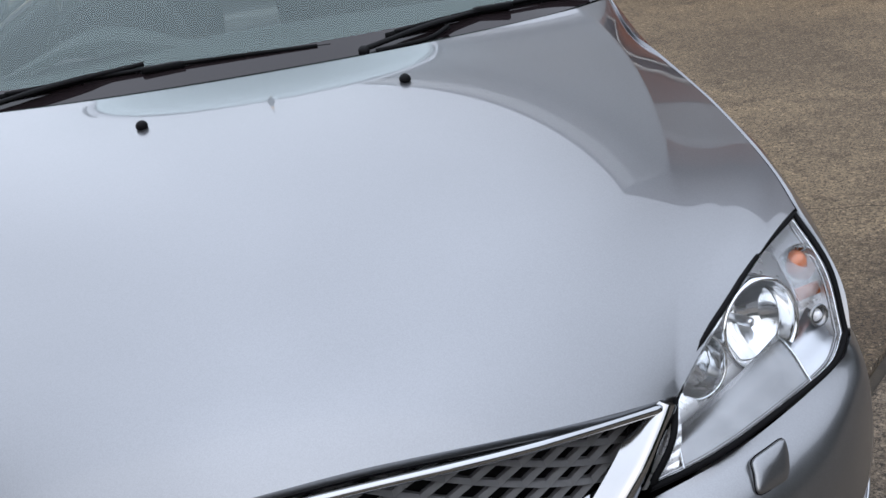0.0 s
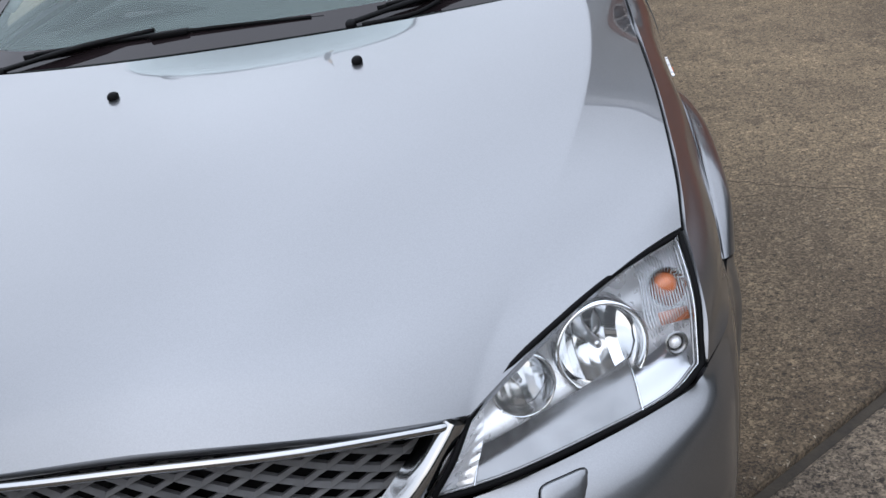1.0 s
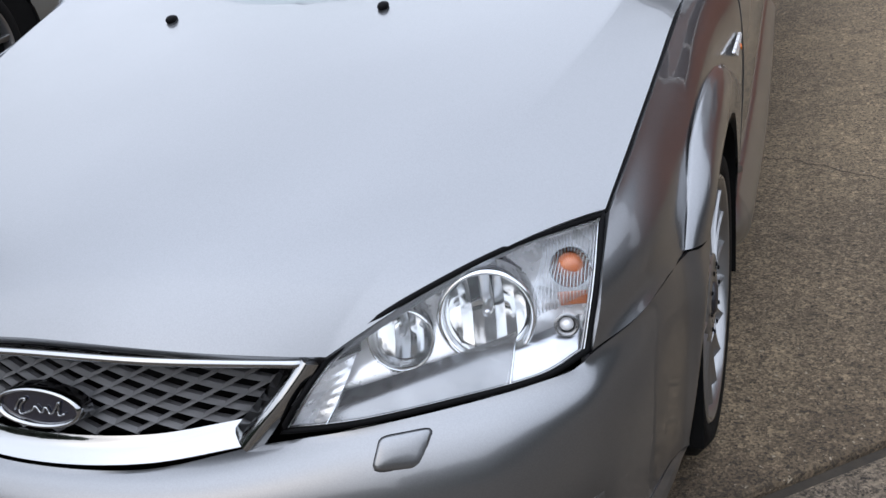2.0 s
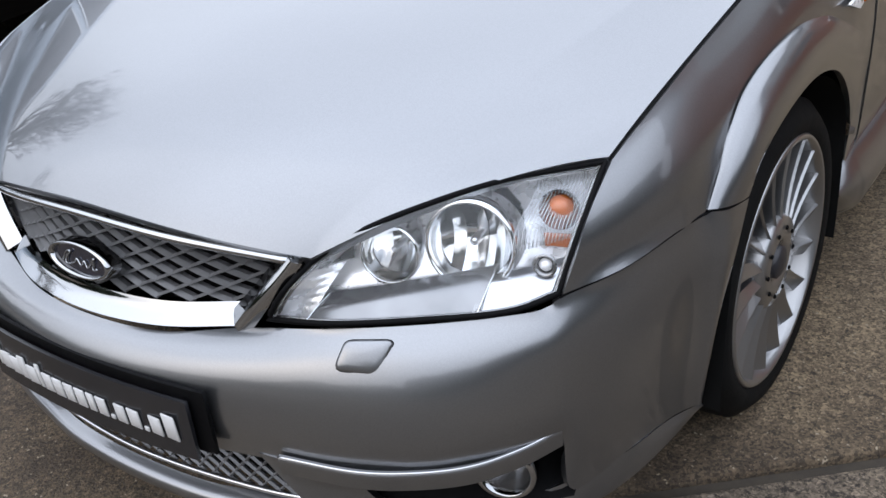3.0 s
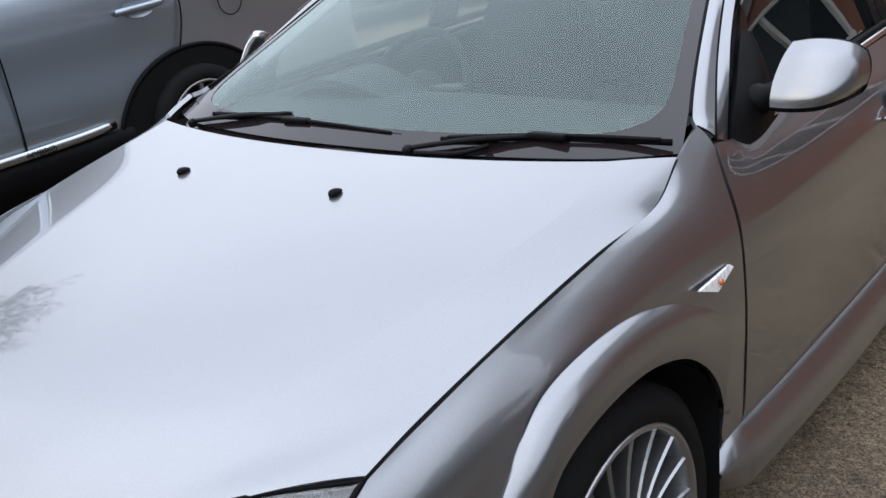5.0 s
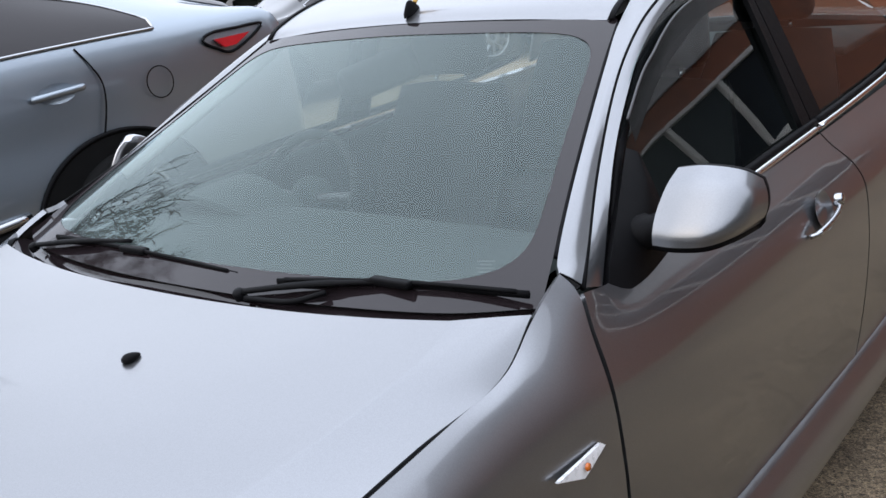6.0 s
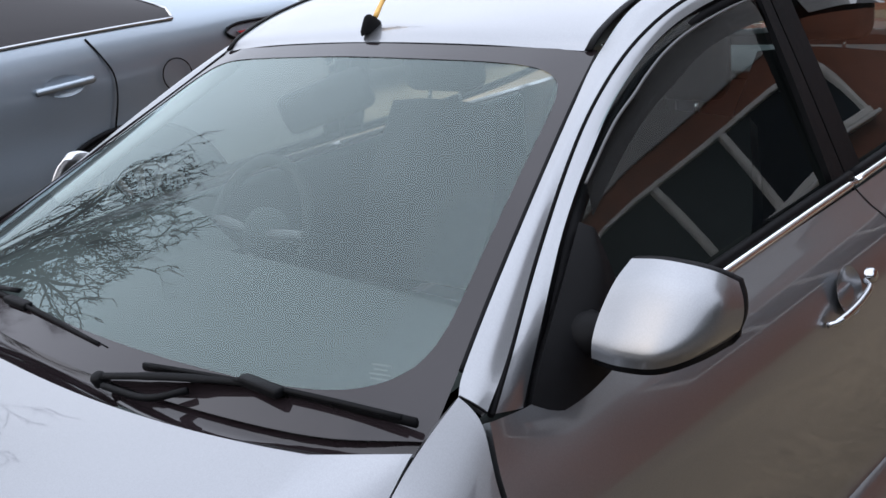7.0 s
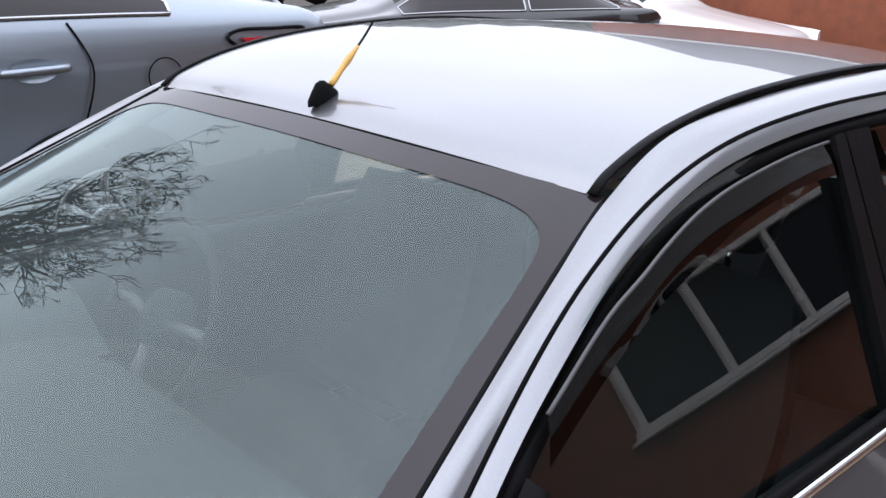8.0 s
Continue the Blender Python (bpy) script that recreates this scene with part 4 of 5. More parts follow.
# washer covers
for s in (1, -1):
    g = even([[(s * .491, .106, .594), (s * .525, .121, .594), (s * .559, .138, .594)], [(s * .490, .092, .581), (s * .5235, .107, .580), (s * .557, .124, .578)], [(s * .484, .074, .557), (s * .518, .088, .554), (s * .551, .102, .550)]], 25, 25)

    def spot(u, v):
        i, j = min(int(v * 24), 23), min(int(u * 24), 23)
        e, f = v * 24 - i, u * 24 - j
        return (g[i, j] * (1 - f) + g[i, j + 1] * f) * (1 - e) + (g[i + 1, j] * (1 - f) + g[i + 1, j + 1] * f) * e

    bm = bmesh.new()
    rings = []
    for q, h in ((.96, -.004), (.965, .003), (.93, .0058), (.85, .0070), (.6, .0080), (.3, .0085), (.02, .0085)):
        ring = []
        for a in np.linspace(0, 2 * math.pi, 40, endpoint=False):
            c, d = math.cos(a), math.sin(a)
            w = (abs(c) ** 6 + abs(d) ** 6) ** (-1 / 6)
            p = spot(.5 + .5 * q * c * w, .5 + .5 * q * d * w)
            ring.append(bm.verts.new(Vector(p) + Vector((s * .25, -.80, .52)) * h))
        rings.append(ring)
    for A, B in zip(rings[:-1], rings[1:]):
        for k in range(40):
            bm.faces.new((A[k], A[(k + 1) % 40], B[(k + 1) % 40], B[k]))
    bm.faces.new(rings[-1])
    bmesh.ops.recalc_face_normals(bm, faces=bm.faces[:])
    edge = [tuple(v.co + Vector((s * .25, -.80, .52)) * .0055) for v in rings[0]]
    part("washer_cover", bm, SILVER, car)
    part("washer_cover_gap", tube_bm(edge, .0014, 6, True), RUBBER, car)

# show plate with pale lettering
plate = thing("show_plate", "black dealer show plate with pale lettering fixed to the bumper", "sign", (.006, -.05, .440))
def plate_y(x):
    return -.052 + .24 * x * x


def plate_skin(x0, x1, z0, z1, off, n=24):
    g = np.array([[(x, plate_y(x) - off + .06 * (z - .45), z) for x in np.linspace(x0, x1, n)] for z in np.linspace(z0, z1, 4)])
    return grid_bm(g - np.array((0, -.05, .45)), False, .007, False)


part("plate_board", plate_skin(-.26, .26, .397, .508, 0), PLATE_BLACK, plate)
part("plate_holder", plate_skin(-.285, .285, .405, .522, -.014), BLACK_PLASTIC, plate)
x = -.236
random.seed(5)
for w, h in [(.012, 1.25), (.026, 1), (.024, 1), (.018, 1.3), (.026, 1), (.010, 1.35), (.024, 1), (.025, 1), (.024, 1), (.025, 1), (.018, 1), (.024, 1), (.010, .25), (.024, 1), (.027, 1), (.010, .25), (.026, 1), (.028, 1.35)]:
    hh = .036 * h
    bar = box_bm((w, .003, hh), .0008, 1, at=(x + w / 2, plate_y(x + w / 2) - .002 + .05, -.022 + hh / 2 + .0))
    part("plate_bar", bar, WHITE_TRIM, plate)
    x += w + .0052

# ---- headlamps
HT = [(.413, .148, .681), (.462, .194, .713), (.535, .250, .741), (.635, .340, .762), (.746, .436, .764)]
HB = [(.351, .094, .597), (.455, .118, .603), (.58, .172, .611), (.69, .230, .619), (.743, .283, .631)]
LN = np.array((.33, -.75, .57))


def lamp(s):
    top, low = np.array(HT), np.array(HB)
    mid = (top + low) / 2 + LN * .020
    lens = even([[tuple(p) for p in top], [tuple(p) for p in mid], [tuple(p) for p in low]], 30, 14)
    fine = even([[tuple(p) for p in top], [tuple(p) for p in mid], [tuple(p) for p in low]], 117, 53)
    if s < 0:
        lens, fine = mirrored(lens), mirrored(fine)
    sn = LN * np.array((s, 1, 1))
    heart = np.array((s * .57, .25, .68))
    head = part("headlamp", grid_bm(lens, s < 0, .0), LENS_GLASS, car, "clear headlamp with twin round reflectors and amber bulb")
    edge = [tuple(lens[0, j]) for j in range(30)] + [tuple(lens[i, -1]) for i in range(1, 14)] + [tuple(lens[-1, j]) for j in range(28, -1, -1)] + [tuple(lens[i, 0]) for i in range(12, 0, -1)]
    part("headlamp_gasket", tube_bm(edge, .0046, 8, True), RUBBER, head)
    part("headlamp_rim", tube_bm([tuple(np.array(p) * .978 + .022 * heart - sn * .005) for p in edge], .0018, 6, True), CHROME_LAMP, head)
    part("headlamp_lip", tube_bm([tuple(np.array(p) * .962 + .038 * heart - sn * .012) for p in edge], .0026, 6, True), APRON, head)
    fwd = Vector((s * .25, -.945, .21)).normalized()
    bowls = (((s * .603, .284, .678), .064), ((s * .486, .240, .662), .044))
    # housing: walls that run in from the rim, and a bright back with two round openings
    back = fine - sn * .078
    back[:, :, 0] = back[:, :, 0] * .985 + .015 * s * .56
    hb = bmesh.new()
    vs = [[hb.verts.new(p) for p in row] for row in back]
    for i in range(len(vs) - 1):
        for j in range(len(vs[0]) - 1):
            c = (Vector(back[i, j]) + Vector(back[i + 1, j + 1])) / 2
            if all(((c - Vector(p)) - fwd * (c - Vector(p)).dot(fwd)).length > r * 1.02 for p, r in bowls):
                hb.faces.new((vs[i][j], vs[i][j + 1], vs[i + 1][j + 1], vs[i + 1][j]))
    rim_a = fine - sn * .006
    nv, nu = fine.shape[:2]
    idx = [(0, j) for j in range(nu)] + [(i, nu - 1) for i in range(1, nv)] + [(nv - 1, j) for j in range(nu - 2, -1, -1)] + [(i, 0) for i in range(nv - 2, 0, -1)]
    for a, b in zip(idx, idx[1:] + idx[:1]):
        hb.faces.new([hb.verts.new(p) for p in (rim_a[a], rim_a[b], back[b], back[a])])
    bmesh.ops.delete(hb, geom=[v for v in hb.verts if not v.link_faces], context="VERTS")
    part("housing", hb, HOUSING, head)
    # smooth sloping shield below the reflectors
    cols = (4, 9, 14, 18, 21)
    shield = even([[tuple(lens[8, j] - sn * .066) for j in cols], [tuple(lens[10, j] - sn * .040) for j in cols], [tuple(lens[12, j] - sn * .021) for j in cols], [tuple(lens[13, j] - sn * .012) for j in cols]], 40, 20)
    part("apron", grid_bm(shield, s < 0, .002), APRON, head, "smooth satin shield below the reflectors")
    part("apron_edge", tube_bm([tuple(shield[i, 0] + sn * .002) for i in range(20)], .0016, 6), CHROME_LAMP, head)
    part("apron_edge", tube_bm([tuple(shield[i, -1] + sn * .002) for i in range(20)], .0016, 6), CHROME_LAMP, head)
    # fluted cheek at the inner tip, bright cheek at the outer lower corner
    fb = bmesh.new()
    cheek = even([[tuple(lens[i, 0] - sn * .012) for i in (3, 6, 9, 13)], [tuple(lens[i, 2] - sn * .034) for i in (3, 6, 9, 13)], [tuple(lens[i, 4] - sn * (.060 - .0036 * (i - 3))) for i in (3, 6, 9, 13)]], 15, 9)
    rows = [[fb.verts.new(cheek[i, j] + sn * (.0008 if j % 2 else 0)) for j in range(15)] for i in range(9)]
    for a, b in zip(rows, rows[1:]):
        for k in range(14):
            fb.faces.new((a[k], a[k + 1], b[k + 1], b[k]))
    part("inner_cheek", fb, HOUSING, head, smooth=False)
    cheek = even([[tuple(lens[i, j] - sn * d) for j in (21, 24, 26, 28)] for i, d in ((9, .058), (10, .038), (12, .024), (13, .012))], 16, 14)
    part("outer_cheek", grid_bm(cheek, s < 0, .0), SATIN, head)
    for c, r in bowls:
        m = facing(c, fwd)
        bowl = part("reflector", lathe_bm([(r * 1.12, -.045), (r * 1.10, .004), (r * 1.05, .010), (r * 1.0, .008), (r * .975, -.002), (r * .96, -.016), (r * .90, -.022), (r * .80, -.030), (r * .55, -.052), (r * .25, -.064), (0, -.066)], 56, m=m), CHROME_LAMP, head, "round mirror-bright reflector bowl")
        # broad upright facets across the bowl
        fb = bmesh.new()
        cuts = np.linspace(-.86, .86, 8)
        for k in range(7):
            tilt = (.10, -.12, .05, -.05, .12, -.10, .07)[k]
            rows = []
            for v in np.linspace(-1, 1, 9):
                row = []
                for u in np.linspace(cuts[k], cuts[k + 1], 4):
                    w = v * math.sqrt(max(.88 ** 2 - u * u, .004))
                    mid_u = (cuts[k] + cuts[k + 1]) / 2
                    row.append(fb.verts.new(m @ Vector((u * r, w * r, -.060 + .050 * (u * u + w * w) + r * tilt * (u - mid_u) * 2.2))))
                rows.append(row)
            for a, b in zip(rows, rows[1:]):
                for q in range(3):
                    fb.faces.new((a[q], a[q + 1], b[q + 1], b[q]))
        part("facets", fb, CHROME_LAMP, bowl)
        part("bulb_shield", lathe_bm([(0, -.012), (r * .10, -.014), (r * .12, -.028), (r * .11, -.06)], 20, m=m), SATIN, bowl)
    # indicator chamber behind a fluted inner glass
    m = facing((s * .711, .357, .720), fwd)
    part("indicator", lathe_bm([(.030, .002), (.029, -.006), (.02, -.025), (0, -.03)], 28, m=m), CHROME_LAMP, head)
    part("amber_bulb", lathe_bm([(0, .006), (.010, .004), (.018, -.004), (.0195, -.014), (.012, -.025)], 24, m=m), AMBER, head)
    # solid amber bar in place of the bulb's reflection in the flutes
    m2 = m @ Matrix.Translation((0, -.044, .002))
    part("amber_reflection", prism_bm([(-.022, -.010), (.024, -.010), (.026, .010), (-.020, .010)], .006, .002, m2 @ pose(0, 0, 0, 90)), AMBER, head)
    m3 = facing((s * .711, .306, .656), fwd)
    part("side_bulb", lathe_bm([(.018, .002), (.015, .006), (.012, -.004), (.008, -.012), (0, -.014)], 28, m=m3), APRON, head)
    part("side_bulb_glass", lathe_bm([(0, .004), (.006, .003), (.010, -.003)], 20, m=m3), LENS_DIFFUSE, head)
    rb = bmesh.new()
    rows = []
    for i in np.linspace(.6, 7.4, 8):
        row = []
        for k in range(49):
            j = 22.6 + 5.9 * k / 48 + .35 * math.sin(i * .9) * (1 - k / 48)
            a, b = min(int(i), 12), min(int(j), 28)
            e, f = i - a, j - b
            p = (lens[a, b] * (1 - f) + lens[a, b + 1] * f) * (1 - e) + (lens[a + 1, b] * (1 - f) + lens[a + 1, b + 1] * f) * e
            row.append(rb.verts.new(p - sn * (.017 - .0024 * abs(math.sin(math.pi * k / 3)))))
        rows.append(row)
    for a, b in zip(rows, rows[1:]):
        for k in range(48):
            rb.faces.new((a[k], a[k + 1], b[k + 1], b[k]))
    ridges = bmesh.new()
    for k in range(0, 49, 3):
        tube_bm([tuple(row[k].co + Vector(sn) * .0006) for row in rows], .0007, 4, bm=ridges)
    flutes = part("fluted_glass", rb, RIB_GLASS, head, smooth=False)
    part("flutes", ridges, SATIN, flutes)


lamp(1)
lamp(-1)

# ---- wheels
def wheel_meshes(R=.322, rim=.252, w=.225, spokes=18):
    tyre = lathe_bm([(rim - .012, -w), (rim + .01, -w - .004), (R - .02, -w + .004), (R - .003, -w + .022), (R, -w * .72), (R, -w * .28), (R - .003, -.022), (R - .02, -.006), (rim + .035, .006), (rim + .012, .004), (rim - .004, -.004), (rim - .012, -.012)], 72)
    barrel = lathe_bm([(rim, -.006), (rim + .002, .0), (rim - .004, .004), (rim - .010, .002), (rim - .014, -.012), (rim - .030, -.06), (rim - .034, -w * .7), (rim - .012, -w)], 72)
    sp = bmesh.new()
    for k in range(spokes):
        a = 2 * math.pi * k / spokes
        c, s = math.cos(a), math.sin(a)
        secs = []
        for t in np.linspace(0, 1, 7):
            r = .060 + t * (rim - .012 - .060)
            hw = .0075 + .0110 * t
            h = -.004 - .006 * math.sin(math.pi * t * .95)
            # each blade climbs to a ridge along one edge and drops off behind it
            secs.append([Vector((r * c - u * s, r * s + u * c, h + d)) for u, d in ((-hw, -.046), (-hw * .92, -.010 - .005 * t), (hw * .62, -.001), (hw * .82, .0), (hw, -.005), (hw, -.050))])
        rows = [[sp.verts.new(p) for p in sec] for sec in secs]
        for A, B in zip(rows[:-1], rows[1:]):
            for j in range(5):
                sp.faces.new((A[j], B[j], B[j + 1], A[j + 1]))
    hub = lathe_bm([(.096, -.05), (.096, -.014), (.090, -.006), (.055, -.003), (.036, -.006), (.034, -.012)], 48)
    cap = lathe_bm([(.034, -.012), (.033, -.002), (.026, .002), (0, .004)], 36)
    # bolt holes drawn as small dots, the dark inside them put in as black
    hole_dots = []
    for k in range(10):
        a = 2 * math.pi * k / 10 + .15
        hole_dots.append(("bolt_hole_dot", lathe_bm([(.0046, -.0045), (.0044, -.0015), (.003, -.0005), (.0025, -.004), (0, -.004)], 10, m=Matrix.Translation((.070 * math.cos(a), .070 * math.sin(a), .002))), RUBBER))
    disc = lathe_bm([(.15, -.10), (.152, -.115), (.15, -.13), (.05, -.13), (.05, -.10), (.15, -.10)], 48)
    return [("tyre", tyre, TYRE), ("rim", barrel, ALLOY), ("spokes", sp, ALLOY), ("hub", hub, ALLOY), ("centre_cap", cap, CAP), ("brake_disc", disc, IRON)] + hole_dots


def wheel(parent, x, y, z, side, steer=0.0, roll=0.0, **kw):
    m = Matrix.Translation((x, y, z)) @ pose(0, 0, 0, 0, 0, steer) @ (pose(0, 0, 0, 0, 90, 0) if side > 0 else pose(0, 0, 0, 0, -90, 0)) @ pose(0, 0, 0, 0, 0, roll)
    w = None
    for name, b, material in wheel_meshes(**kw):
        b.transform(m)
        bmesh.ops.recalc_face_normals(b, faces=b.faces[:])
        ob = part("wheel" if w is None else name, b, material, w or parent, "low-profile tyre on a many-spoked alloy wheel" if w is None else "", smooth=name not in ("spokes",))
        w = w or ob
    return w


wheel(car, .862, .940, .322, 1, -1.5, 7)
wheel(car, -.862, .940, .322, -1, -1.5)
wheel(car, .858, 3.72, .322, 1)
wheel(car, -.858, 3.72, .322, -1)
# wheel wells and floor pan
for s in (1, -1):
    for y in (.955, 3.72):
        bm = bmesh.new()
        if y < 2:
            ring = [(.612, .20), (.622, .33), (.645, .45), (.668, .55)] + [(b + (.955 - b) * .035, c + (.306 - c) * .035) for a, b, c in ARCH[:9]] + [(1.276, .38), (1.272, .28), (1.262, .20)]
        else:
            ring = [(y - .374 * math.cos(a), .306 + .376 * math.sin(a)) for a in np.linspace(-.12, math.pi + .05, 16)]
        ring = spl(ring, 44)
        rows = [[bm.verts.new((s * (x + .018 * min(1, max(0, (p[0] - 1.0) / .2)) * (x > .8 and y < 2)), p[0], p[1])) for p in ring] for x in (.864, .60)]
        for j in range(43):
            bm.faces.new((rows[0][j], rows[0][j + 1], rows[1][j + 1], rows[1][j]))
        bm.faces.new(rows[1])
        part("wheel_well", bm, DARK, car)
part("floor_pan", box_bm((1.44, 4.2, .05), .02, at=(0, 2.45, .235)), DARK, car)
part("engine_bay", box_bm((1.28, .85, .36), .05, at=(0, .78, .50)), DARK, car)

# ---- door mirror, handles, repeaters, small fittings
def door_mirror(s):
    a = radians(55) if s < 0 else 0.0      # the one on the far side is folded back

    def q(x, y, z):
        dx, dy = (x - .85) * (.75 if s < 0 else 1), (y - 1.69) * (.75 if s < 0 else 1)
        return (s * ((.80 if s < 0 else .85) + dx * math.cos(a) - dy * math.sin(a)), 1.69 + dx * math.sin(a) + dy * math.cos(a), z)

    cap = even([[q(.880, 1.672, 1.112), q(.925, 1.668, 1.119), q(.968, 1.674, 1.116), q(.997, 1.690, 1.105), q(1.014, 1.712, 1.087)],
                [q(.872, 1.640, 1.088), q(.925, 1.634, 1.094), q(.976, 1.640, 1.092), q(1.009, 1.664, 1.082), q(1.022, 1.708, 1.066)],
                [q(.864, 1.612, 1.050), q(.92, 1.604, 1.052), q(.976, 1.612, 1.052), q(1.011, 1.645, 1.049), q(1.024, 1.704, 1.044)],
                [q(.864, 1.592, 1.020), q(.915, 1.586, 1.020), q(.970, 1.594, 1.022), q(1.005, 1.633, 1.025), q(1.020, 1.700, 1.026)],
                [q(.864, 1.588, .996), q(.91, 1.583, .997), q(.961, 1.593, 1.001), q(.994, 1.634, 1.008), q(1.010, 1.698, 1.012)]], 26, 22)
    m = part("door_mirror", grid_bm(cap, s < 0, .008), SILVER, car, "silver-capped door mirror on a black base")
    nv, nu = cap.shape[:2]
    edge = [cap[0, j] for j in range(nu)] + [cap[i, -1] for i in range(1, nv)] + [cap[-1, j] for j in range(nu - 2, -1, -1)] + [cap[i, 0] for i in range(nv - 2, 0, -1)]
    mid = np.mean(edge, axis=0)
    back = Vector(q(.85, 1.79, 0)) - Vector(q(.85, 1.69, 0))
    bm = bmesh.new()
    rings = []
    for f, dy in ((.985, .0), (1.002, .02), (1.0, .08), (.97, .18), (.90, .28)):
        ring = []
        for p in edge:
            o = mid + (p - mid) * f
            low = .009 if (p[2] < mid[2] - .030 and f > .99) else 0
            ring.append(bm.verts.new((o[0] + back.x * dy, o[1] + back.y * dy, o[2] - low)))
        rings.append(ring)
    for A, B in zip(rings[:-1], rings[1:]):
        for k in range(len(edge)):
            bm.faces.new((A[k], A[(k + 1) % len(edge)], B[(k + 1) % len(edge)], B[k]))
    bm.faces.new(rings[-1])
    bmesh.ops.recalc_face_normals(bm, faces=bm.faces[:])
    part("mirror_body", bm, BLACK_PLASTIC if s > 0 else SATIN, m)
    g = np.array([[q(x, 1.724, z) for x in np.linspace(.872, .985, 8)] for z in np.linspace(.995, 1.098, 6)])
    part("mirror_glass", grid_bm(g, s < 0, 0, False), CHROME, m)
    arm = tube_bm(spl([(s * .79, 1.655, .990), (s * .825, 1.660, .995), (s * .872, 1.688, 1.01)], 10), [.040] * 4 + [.034] * 6, 16, flat=.85)
    part("mirror_arm", arm, BLACK_PLASTIC, m)
    base = even([[(s * .824, 1.487, .922), (s * .802, 1.562, .996), (s * .764, 1.672, 1.068), (s * .737, 1.752, 1.122)], [(s * .838, 1.60, .925), (s * .826, 1.64, .985), (s * .796, 1.71, 1.05), (s * .756, 1.756, 1.116)],
                 [(s * .826, 1.735, .938), (s * .815, 1.745, .985), (s * .79, 1.755, 1.05), (s * .758, 1.762, 1.112)]], 14, 10)
    part("mirror_base", grid_bm(base, s < 0, .02), BLACK_PLASTIC, m)


door_mirror(1)
door_mirror(-1)


def handle(s, y, z, x):
    cup = lathe_bm([(.0, -.012), (.03, -.008), (.048, .0), (.052, .003)], 28, m=facing((s * x, y + .055, z + .018), (s, 0, .28)) @ Matrix.Diagonal((1.0, .9, 1, 1)))
    h = part("door_handle", tube_bm(spl([(s * (x + .004), y - .050, z - .012), (s * (x + .020), y - .034, z - .007), (s * (x + .029), y + .03, z + .005), (s * (x + .024), y + .095, z + .014), (s * (x + .006), y + .115, z + .018)], 24), [.0045] * 3 + [.0062] * 18 + [.0045] * 3, 10, flat=1.3), CHROME, car, "chrome pull handle over a scooped recess")
    part("handle_cup", cup, SILVER, h)
    part("key_barrel", lathe_bm([(.015, -.004), (.014, .010), (.010, .013), (0, .013)], 20, m=facing((s * (x + .008), y + .135, z + .022), (s, 0, .2))), CHROME, h)


for s in (1, -1):
    handle(s, 2.285, .812, .904)
    handle(s, 3.16, .812, .897)
    # side repeater, a wedge with a clear ribbed lens
    rep = even([[(s * .8835, 1.200, .751), (s * .885, 1.236, .736), (s * .8865, 1.272, .721)], [(s * .8865, 1.262, .754), (s * .888, 1.285, .745), (s * .889, 1.304, .736)], [(s * .889, 1.322, .758), (s * .890, 1.327, .754), (s * .891, 1.332, .750)]], 8, 8)
    bm = grid_bm(rep, s < 0, .006)
    for v in bm.verts:
        v.co.x += s * .0025
    r = part("side_repeater", bm, LENS_DIFFUSE, car, "small clear wedge-shaped side repeater")
    part("repeater_bulb", lathe_bm([(0, .004), (.006, .003), (.007, 0)], 12, m=facing((s * .893, 1.275, .741), (s, 0, .2))), AMBER, r)
    # washer jet
    jet = bmesh.new()
    bmesh.ops.create_uvsphere(jet, u_segments=16, v_segments=10, radius=1)
    for v in jet.verts:
        v.co = Vector((s * .243 + v.co.x * (.0105 - .0035 * v.co.y), .945 + v.co.y * .018, .9585 + v.co.z * .0075 * (1.2 - .4 * v.co.y)))
    part("washer_jet", jet, BLACK_PLASTIC, car)

# wipers
def wiper(pivot, tip, blade0, blade1):
    w = part("wiper", tube_bm(spl([pivot, tuple((np.array(pivot) + np.array(tip)) / 2 + np.array((0, -.004, .006))), tip], 16), [.010] * 5 + [.0115] * 6 + [.009] * 5, 4, flat=.6), BLACK_PLASTIC, car, "black wiper arm resting low on the windscreen")
    a, b = np.array(blade0), np.array(blade1)
    path = [tuple(a + (b - a) * t + np.array((0, 0, .006 * math.sin(math.pi * t)))) for t in np.linspace(0, 1, 18)]
    part("wiper_blade", tube_bm(path, .0046, 6, flat=1.6), RUBBER, w)
    up = np.array((0, -.008, .014))
    yoke = [tuple(a + (b - a) * t + up * (.35 + .65 * math.sin(math.pi * t))) for t in np.linspace(.04, .96, 16)]
    part("wiper_yoke", tube_bm(yoke, .0046, 4), BLACK_PLASTIC, w)
    for t in (.1, .26, .42, .58, .74, .9):
        c = a + (b - a) * t
        part("yoke_claw", tube_bm([tuple(c), tuple(c + up * (.4 + .6 * math.sin(math.pi * t)))], .0038, 5), BLACK_PLASTIC, w)
    part("wiper_link", box_bm((.09, .020, .014), .004, at=tuple((a + b) / 2 + up * .9)), BLACK_PLASTIC, w)


